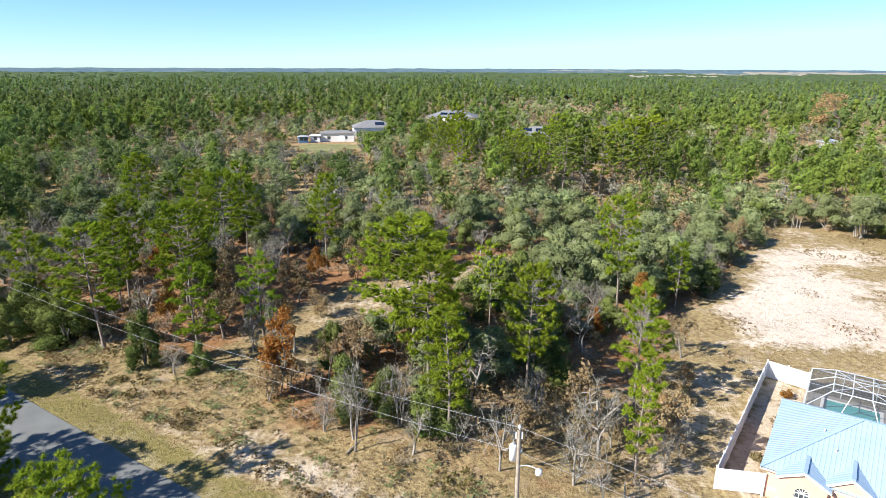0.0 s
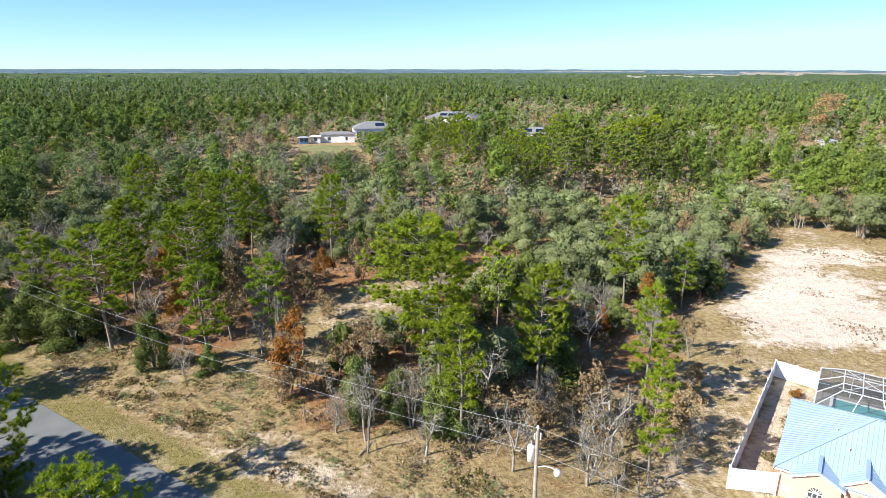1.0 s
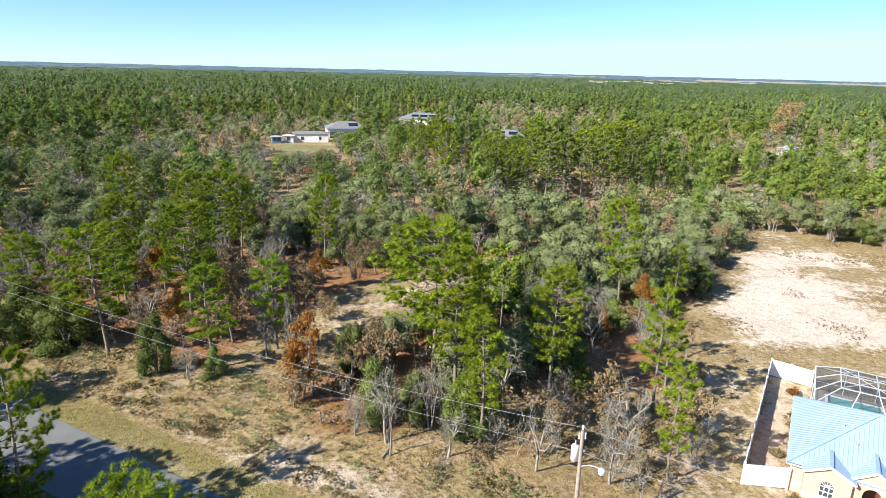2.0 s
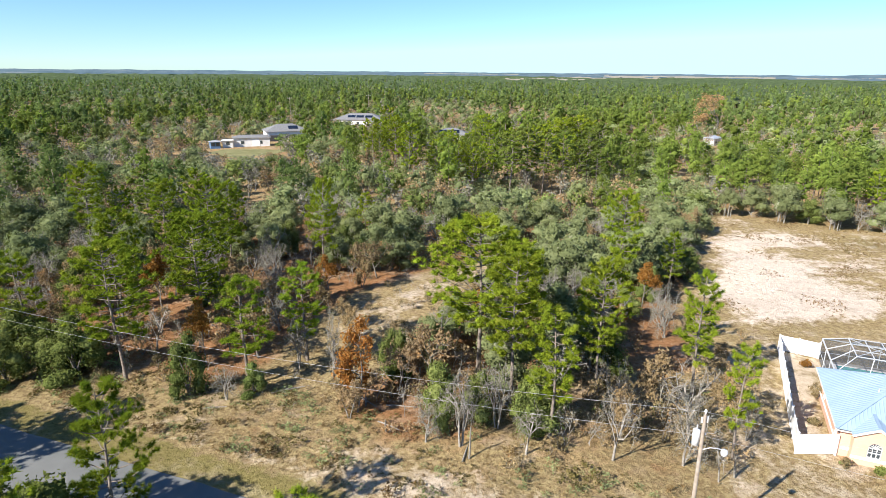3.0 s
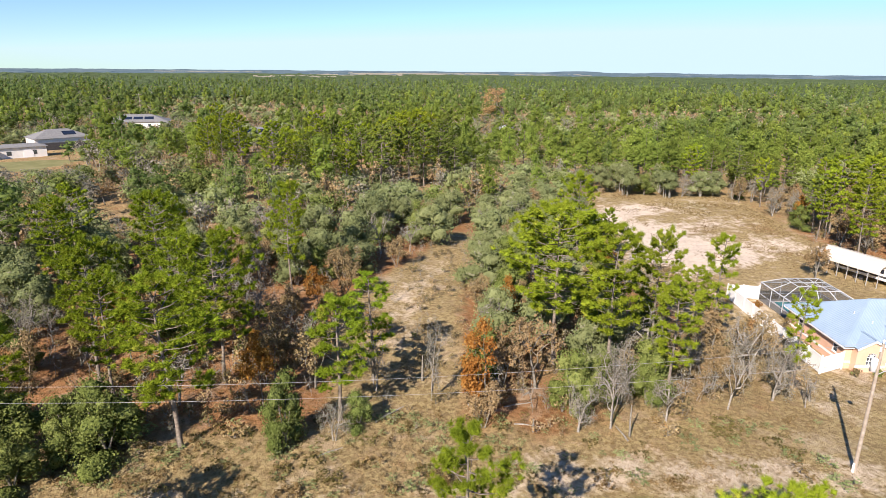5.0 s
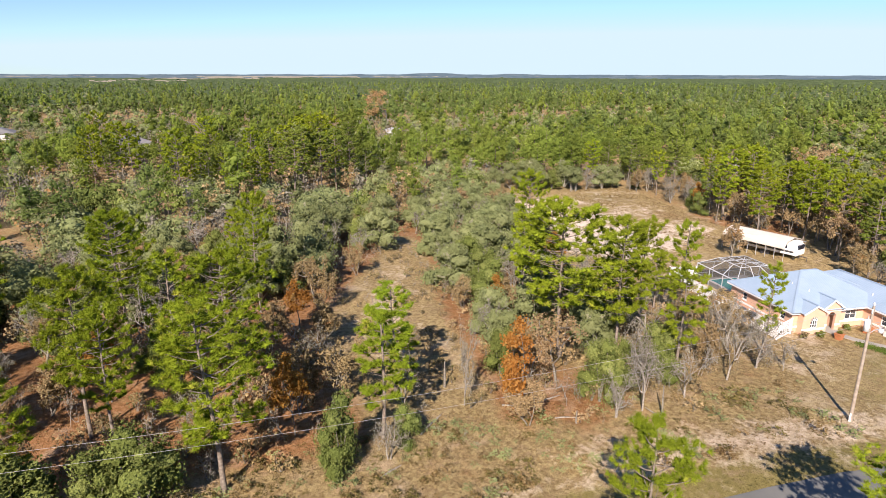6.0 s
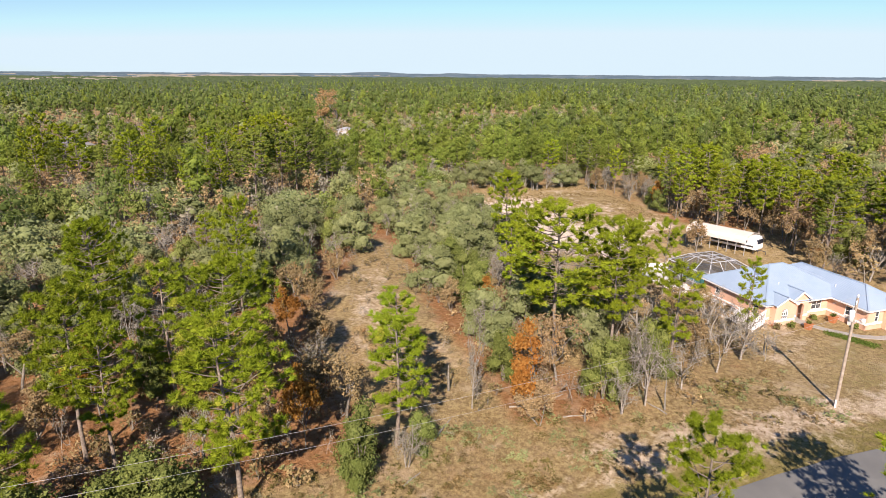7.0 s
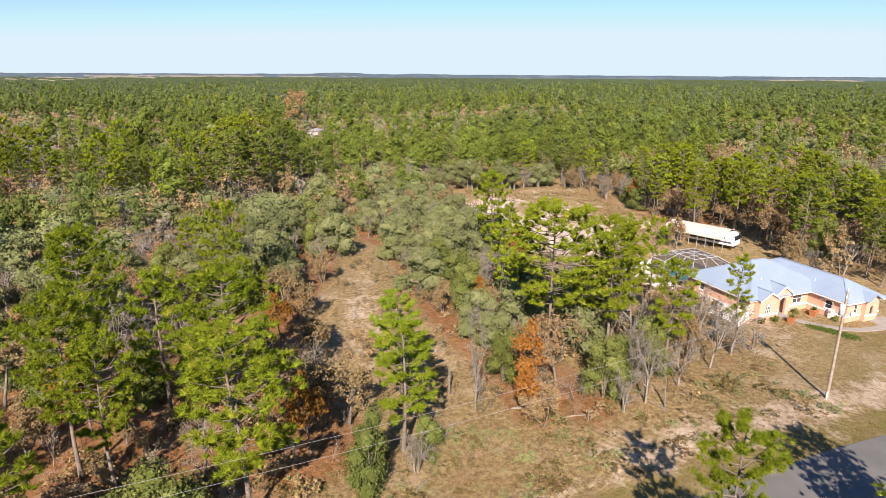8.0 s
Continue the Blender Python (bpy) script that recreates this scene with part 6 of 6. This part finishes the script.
def build_trailer():
    """Travel trailer under the carport, its rounded nose out at the open end."""
    t = thing("travel_trailer", pose(53.4, 51.0, -2.5, 0, 0, -9.8) @ pose(1.9, -1.0, 0), "white travel trailer with dark front window under the carport", "trailer")
    L, Wd = 8.6, 2.5
    prof = [(0.0, 0.75), (-0.05, 1.3), (0.10, 2.2), (0.45, 2.75), (0.9, 2.9), (L, 2.9), (L + 0.1, 2.7), (L + 0.1, 0.75)]
    bm = bmesh.new()
    a = [bm.verts.new((0, y, z)) for y, z in prof]
    b = [bm.verts.new((Wd, y, z)) for y, z in prof]
    bm.faces.new(a)
    bm.faces.new(b[::-1])
    for i in range(len(prof)):
        j = (i + 1) % len(prof)
        bm.faces.new((a[j], a[i], b[i], b[j]))
    bmesh.ops.recalc_face_normals(bm, faces=bm.faces)
    bmesh.ops.bevel(bm, geom=list(bm.edges), offset=0.07, segments=2, affect="EDGES")
    body = part("body", bm, M_WHITE, t)
    part("front_window", boxes((0.35, -0.09, 1.75, Wd - 0.35, 0.35, 2.45), bevel=0.05), M_SOLAR, body, "dark tinted front window")
    part("stripe", boxes((-0.012, 0.5, 1.15, -0.002, L - 0.2, 1.45)), M_DARKGREY, body)
    for y in (1.6, 4.2, 6.6):
        part("side_window", boxes((-0.02, y, 1.75, 0.02, y + 0.9, 2.35), bevel=0.01), M_SOLAR, body)
    for y in (4.6, 5.5):
        for x in (-0.02, Wd - 0.2):
            bm = bmesh.new()
            bmesh.ops.create_cone(bm, cap_ends=True, segments=16, radius1=0.36, radius2=0.36, depth=0.22, matrix=Matrix.Translation((x + 0.11, y, 0.36)) @ Matrix.Rotation(math.pi / 2, 4, "Y"))
            part("wheel", bm, M_DARKGREY, t)
    part("hitch", boxes((Wd / 2 - 0.05, -1.2, 0.55, Wd / 2 + 0.05, 0.1, 0.65), (Wd / 2 - 0.04, -1.15, -0.02, Wd / 2 + 0.04, -1.07, 0.549)), M_DARKGREY, t)
    part("jack", boxes((0.3, 0.5, -0.02, 0.4, 0.6, 0.8), (Wd - 0.4, 0.5, -0.02, Wd - 0.3, 0.6, 0.8), (0.3, L - 0.6, -0.02, 0.4, L - 0.5, 0.8)), M_DARKGREY, t)


build_trailer()


def yard_shrub(u, v, h, r, mat, label):
    rng = np.random.default_rng(int(u * 31 + v * 7) + 400)
    t = thing("shrub", house_at(u, v), label, "shrub")
    c = unit(rng.normal(size=(18, 3))) * np.array([r, r, h * 0.45]) * rng.uniform(0.4, 1, (18, 1)) + np.array([0, 0, h * 0.5])
    lv = leaves(rng, c, 0.22, 18, 0.15)
    part("foliage", mesh_of("foliage", lv[0], lv[1], [mat]), None, t)
    part("stem", mesh_of("stem", *gather([tube([(0, 0, -0.1), tuple(p)], [0.03, 0.012], 3) for p in c[:6]]), [M_OAKBARK]), None, t)


yard_shrub(0.0, 17.4, 1.0, 0.6, M_RUST, "orange-flowering shrub by the pool cage")
yard_shrub(0.9, -0.9, 0.8, 0.45, M_SCRUB, "grey-green shrub by the front bay")
yard_shrub(3.2, -0.8, 0.6, 0.4, M_DARK, "small green shrub by the front bay")
yard_shrub(0.2, 10.2, 2.0, 0.7, M_BROWN, "brown shrub beside the west wall")
yard_shrub(-0.6, 5.0, 0.7, 0.5, M_SCRUB, "olive shrub beside the west wall")
for k, (u, v) in enumerate(((7.9, 0.2), (9.9, -0.6), (10.1, -3.4))):
    yard_shrub(u, v, 0.6, 0.4, M_DARK, "small green shrub along the front wall")

# ---- power line ----
POLE_A = Vector((4.9, 30.8, 0))
LINE_DIR = Vector((-0.877, 0.481, 0))


def build_pole(p, near):
    z = float(height(p.x, p.y))
    t = thing("utility_pole", Matrix.Translation((p.x, p.y, z)), "weathered wooden utility pole with transformer and street lamp" if near else "weathered wooden utility pole", "utility pole")
    top = 8.95 - z
    part("pole", mesh_of("pole", *tube([(0, 0, -0.5), (0.02, 0, top * 0.5), (0, 0, top)], [0.145, 0.125, 0.10], 10), [M_POLE], smooth=True), None, t)
    part("insulator", mesh_of("insulator", *tube([(0, 0, top), (0, 0, top + 0.12), (0, 0, top + 0.2), (0, 0, top + 0.3)], [0.03, 0.07, 0.09, 0.04], 8), [M_WHITE], smooth=True), None, t)
    part("bracket", boxes((-0.05, -0.05, top - 1.35, 0.2, 0.05, top - 1.25)), M_GREYMETAL, t)
    if near:
        tank = tube([(0, 0, -0.5), (0, 0, -0.48), (0, 0, 0.42), (0, 0, 0.48), (0, 0, 0.5)], [0.02, 0.21, 0.21, 0.18, 0.02], 14)
        off = LINE_DIR * 0.33
        tr = part("transformer", mesh_of("transformer", tank[0] + np.array([off.x, off.y, top - 1.55]), tank[1], [M_WHITE], smooth=True), None, t, "pale grey cylindrical transformer")
        part("bushing", mesh_of("bushing", *tube([(off.x, off.y, top - 1.06), (off.x, off.y, top - 0.75)], [0.05, 0.03], 8), [M_GREYMETAL]), None, tr)
        arm_d = -LINE_DIR
        pts = [Vector((0, 0, top - 2.3)) + arm_d * d + Vector((0, 0, h)) for d, h in ((0.1, 0), (0.5, 0.22), (0.95, 0.26), (1.25, 0.18))]
        lamp = part("lamp_arm", mesh_of("lamp_arm", *tube([tuple(q) for q in pts], [0.03] * 4, 6), [M_GREYMETAL], smooth=True), None, t)
        e = pts[-1]
        part("lamp_head", mesh_of("lamp_head", *tube([(e.x, e.y, e.z + 0.1), (e.x, e.y, e.z + 0.06), (e.x, e.y, e.z - 0.08), (e.x, e.y, e.z - 0.26), (e.x, e.y, e.z - 0.3)], [0.03, 0.16, 0.2, 0.17, 0.04], 12), [M_WHITE], smooth=True), None, lamp, "white street lamp head")
        part("cutout", boxes((0.12, -0.04, top - 0.55, 0.2, 0.04, top - 0.15), (-0.2, -0.04, top - 0.55, -0.13, 0.04, top - 0.2)), M_WHITE, t)
        part("ground_sleeve", boxes((-0.255, -0.06, -0.1, -0.15, 0.06, 0.75)), M_WHITE, t)
    return t


POLE_B, POLE_C = POLE_A + LINE_DIR * 98, POLE_A - LINE_DIR * 70
build_pole(POLE_A, True)
build_pole(POLE_B, False)
build_pole(POLE_C, False)


def build_wire(a, b, za, zb, sag, label):
    n = 26
    pts = []
    for i in range(n):
        f = i / (n - 1)
        p = a.lerp(b, f)
        pts.append((p.x, p.y, za + (zb - za) * f - 4 * sag * f * (1 - f)))
    ob = new("power_line", mesh_of("power_line", *tube(pts, [0.0095] * n, 5), [M_WIRE], smooth=True))
    tagged(ob, label, "power line", "power lines")


build_wire(POLE_A, POLE_B, 9.1, 9.0, 2.5, "grey overhead wire strung between the poles")
build_wire(POLE_A, POLE_B, 7.55, 7.6, 2.2, "grey overhead wire strung below the top wire")
build_wire(POLE_A, POLE_C, 9.1, 9.0, 1.2, "grey overhead wire strung between the poles")
build_wire(POLE_A, POLE_C, 7.55, 7.4, 1.1, "grey overhead wire strung below the top wire")

# ---- houses and sheds among the far trees ----


def hip_house(name, x, y, turn, w, d, wall_h, roof_h, roof_mat, wall_mat, label, panels=(), windows=4, porch=False, door=None):
    """A low house with hipped roof, windows along two sides and solar panels where it has them."""
    z = float(height(x, y))
    M = pose(x, y, z, 0, 0, turn)
    t = thing(name, M, label, "house" if name == "far_house" else "shed")
    part("wall", boxes((-w / 2, -d / 2, -0.3, w / 2, d / 2, wall_h)), wall_mat, t)
    o, r = 0.5, min(w, d) / 2
    e = wall_h
    A, B, C, D = (-w / 2 - o, -d / 2 - o, e), (w / 2 + o, -d / 2 - o, e), (w / 2 + o, d / 2 + o, e), (-w / 2 - o, d / 2 + o, e)
    R0, R1 = (-w / 2 + r, 0, e + roof_h), (w / 2 - r, 0, e + roof_h)
    bm = bmesh.new()
    vs = [bm.verts.new(p) for p in (A, B, C, D, R0, R1)]
    for f in ((0, 1, 5, 4), (1, 2, 5), (2, 3, 4, 5), (3, 0, 4), (3, 2, 1, 0)):
        bm.faces.new([vs[i] for i in f])
    roof = part("roof", bm, roof_mat, t)
    for i in range(windows):
        u = -w / 2 + w * (i + 0.5) / windows
        part("window", boxes((u - 0.6, -d / 2 - 0.05, 0.9, u + 0.6, -d / 2 + 0.02, 2.1)), M_GLASS, t)
    slope = math.atan2(roof_h, d / 2 + o)
    for u in panels:
        p = part("solar_panel", boxes((-1.9, -1.3, 0.06, 1.9, 1.3, 0.12)), M_SOLAR, roof, "dark solar panels")
        p.matrix_basis = Matrix.Translation((u, -(d / 2 + o) * 0.5, e + roof_h * 0.5)) @ Matrix.Rotation(slope, 4, "X")
    if door is not None:
        arch = [(door + 1.4 * math.cos(a), 1.5 + 1.1 * math.sin(a)) for a in np.linspace(0, math.pi, 9)] + [(door - 1.4, 0.0), (door + 1.4, 0.0)]
        n = len(arch)
        v = [(u, -d / 2 - o2, h) for o2 in (0.08, -0.02) for u, h in arch]
        f = [tuple(range(n))] + [(i, i + n, (i + 1) % n + n, (i + 1) % n) for i in range(n)]
        me = bpy.data.meshes.new("door")
        me.from_pydata(v, [], f)
        part("door", me, M_DARKGREY, t, "dark arched doorway")
    if porch:
        part("porch_screen", boxes((-w / 2 + 1, -d / 2 - 2.5, 0.0, w / 2 - 3, -d / 2 - 0.06, 2.3)), M_DARKGREY, t)
    return t


hip_house("far_house", -43.0, 264, 15, 17, 11, 3.6, 2.6, M_SHINGLE, M_FARWALL, "white far house with grey hipped roof and screened porch", (2.5,), 5, True)
hip_house("far_house", -11.5, 330, -12, 26, 15, 3.0, 3.0, M_SHINGLE, M_FARWALL, "pale far house with solar panels on its roof", (-4.0, 0.5, 5.0), 5)
hip_house("far_house", 27.5, 272, -8, 15, 11, 3.0, 2.6, M_SHINGLE, M_FARWALL, "pale far house with solar panels on a grey roof", (-4.0, 1.5), 4)
hip_house("far_shed", -53.2, 241, 10, 13, 5, 3.2, 0.9, M_SHINGLE, M_FARWALL, "long white outbuilding with a brown-grey roof beside the far house", (), 2, door=1.6)
hip_house("far_shed", -61.0, 237, 10, 3.6, 3.0, 2.6, 0.4, M_FARWALL, M_FARWALL, "small white shed beside the outbuilding", (), 1)
hip_house("far_shed", -65.0, 234, 20, 3.4, 2.8, 2.4, 0.5, M_GREYMETAL, M_BLUE, "blue and white shed at the edge of the glade", (), 2)


def far_lawn(x, y, rx, ry):
    """A mown green lawn with an uneven edge."""
    rng = np.random.default_rng(5)
    ang = np.linspace(0, 2 * math.pi, 40, endpoint=False)
    verts, faces = [(0.0, 0.0, 0.10)], []
    for ring in (0.5, 1.0):
        wob = 1 + 0.12 * np.sin(3 * ang + 1) + 0.08 * np.sin(7 * ang) + rng.normal(0, 0.03, 40)
        verts += [(rx * ring * w * math.cos(a), ry * ring * w * math.sin(a), 0.09 if ring < 1 else -0.05) for a, w in zip(ang, wob)]
    for i in range(40):
        j = (i + 1) % 40
        faces += [(0, 1 + i, 1 + j, 1 + j), (1 + i, 41 + i, 41 + j, 1 + j)]
    me = bpy.data.meshes.new("lawn")
    me.from_pydata(verts, [], [f[:3] if f[2] == f[3] else f for f in faces])
    me.materials.append(M_LAWNGROUND)
    ob = new("lawn", me)
    ob.matrix_world = pose(x, y, float(height(x, y)), 0, 0, 12)
    tagged(ob, "green mown lawn before the far house", "lawn", kind="structure")


far_lawn(-52.0, 221, 14, 12)


def far_pole(x, y, tall):
    t = thing("utility_pole", Matrix.Translation((x, y, float(height(x, y)))), "tall far utility pole with a crossarm above the trees", "utility pole", "far poles")
    part("pole", mesh_of("pole", *tube([(0, 0, -0.5), (0, 0, tall)], [0.16, 0.11], 8), [M_POLE], smooth=True), None, t)
    part("crossarm", boxes((-1.3, -0.06, tall - 0.45, 1.3, 0.06, tall - 0.30), bevel=0.01), M_POLE, t)
    for u in (-1.15, 0.0, 1.15):
        base = tall - 0.30 if u else tall
        part("insulator", mesh_of("insulator", *tube([(u, 0, base), (u, 0, base + 0.1), (u, 0, base + 0.25)], [0.05, 0.08, 0.04], 8), [M_WHITE]), None, t)


far_pole(-49.0, 347.0, 13.0)
far_pole(-6.4, 368.0, 13.5)
hip_house("far_shed", 138.0, 249, 30, 7.0, 5.0, 3.0, 1.0, M_GREYMETAL, M_GREYMETAL, "pale metal-roofed shed among the pines", (), 2)


def fallen_log(x, y, ang, ln, r):
    d = np.array([math.cos(ang), math.sin(ang), 0])
    o = np.array([x, y, float(height(x, y)) + r * 0.75])
    pts = [tuple(o + d * ln * f + np.array([0, 0, 0.05 * math.sin(f * 5)])) for f in (0, 0.35, 0.7, 1.0)]
    v, f = tube(pts, [r, r * 0.9, r * 0.7, r * 0.45], 6)
    tagged(new("fallen_log", mesh_of("fallen_log", v, f, [M_DEAD], smooth=True)), "bleached fallen log on the dry grass", "log", "fallen logs")


for row in ((-14.8, 51.4, -0.9, 3.2, 0.09), (-13.2, 47.2, -0.7, 2.2, 0.07), (-12.4, 49.6, -0.2, 2.6, 0.08), (-22.5, 53.0, 0.3, 3.4, 0.1), (-7.2, 41.0, 1.2, 2.2, 0.07), (-28.0, 51.0, 0.1, 2.0, 0.08)):
    fallen_log(*row)


def snag(x, y, h, r):
    v, f = tube([(0, 0, -0.2), (0.05, 0.02, h * 0.5), (0.02, 0.08, h)], [r * 1.3, r, r * 0.6], 7)
    ob = new("tree_snag", mesh_of("tree_snag", v, f, [M_OAKBARK], smooth=True))
    ob.matrix_world = pose(x, y, float(height(x, y)), 4, 3, x * 40)
    tagged(ob, "broken grey dead tree stump standing upright", "stump", "snags")


for row in ((-6.6, 41.4, 2.6, 0.07), (-12.6, 45.6, 1.2, 0.07), (13.2, 38.4, 1.8, 0.08), (8.0, 55.0, 3.2, 0.12), (-16.0, 57.0, 2.4, 0.1)):
    snag(*row)
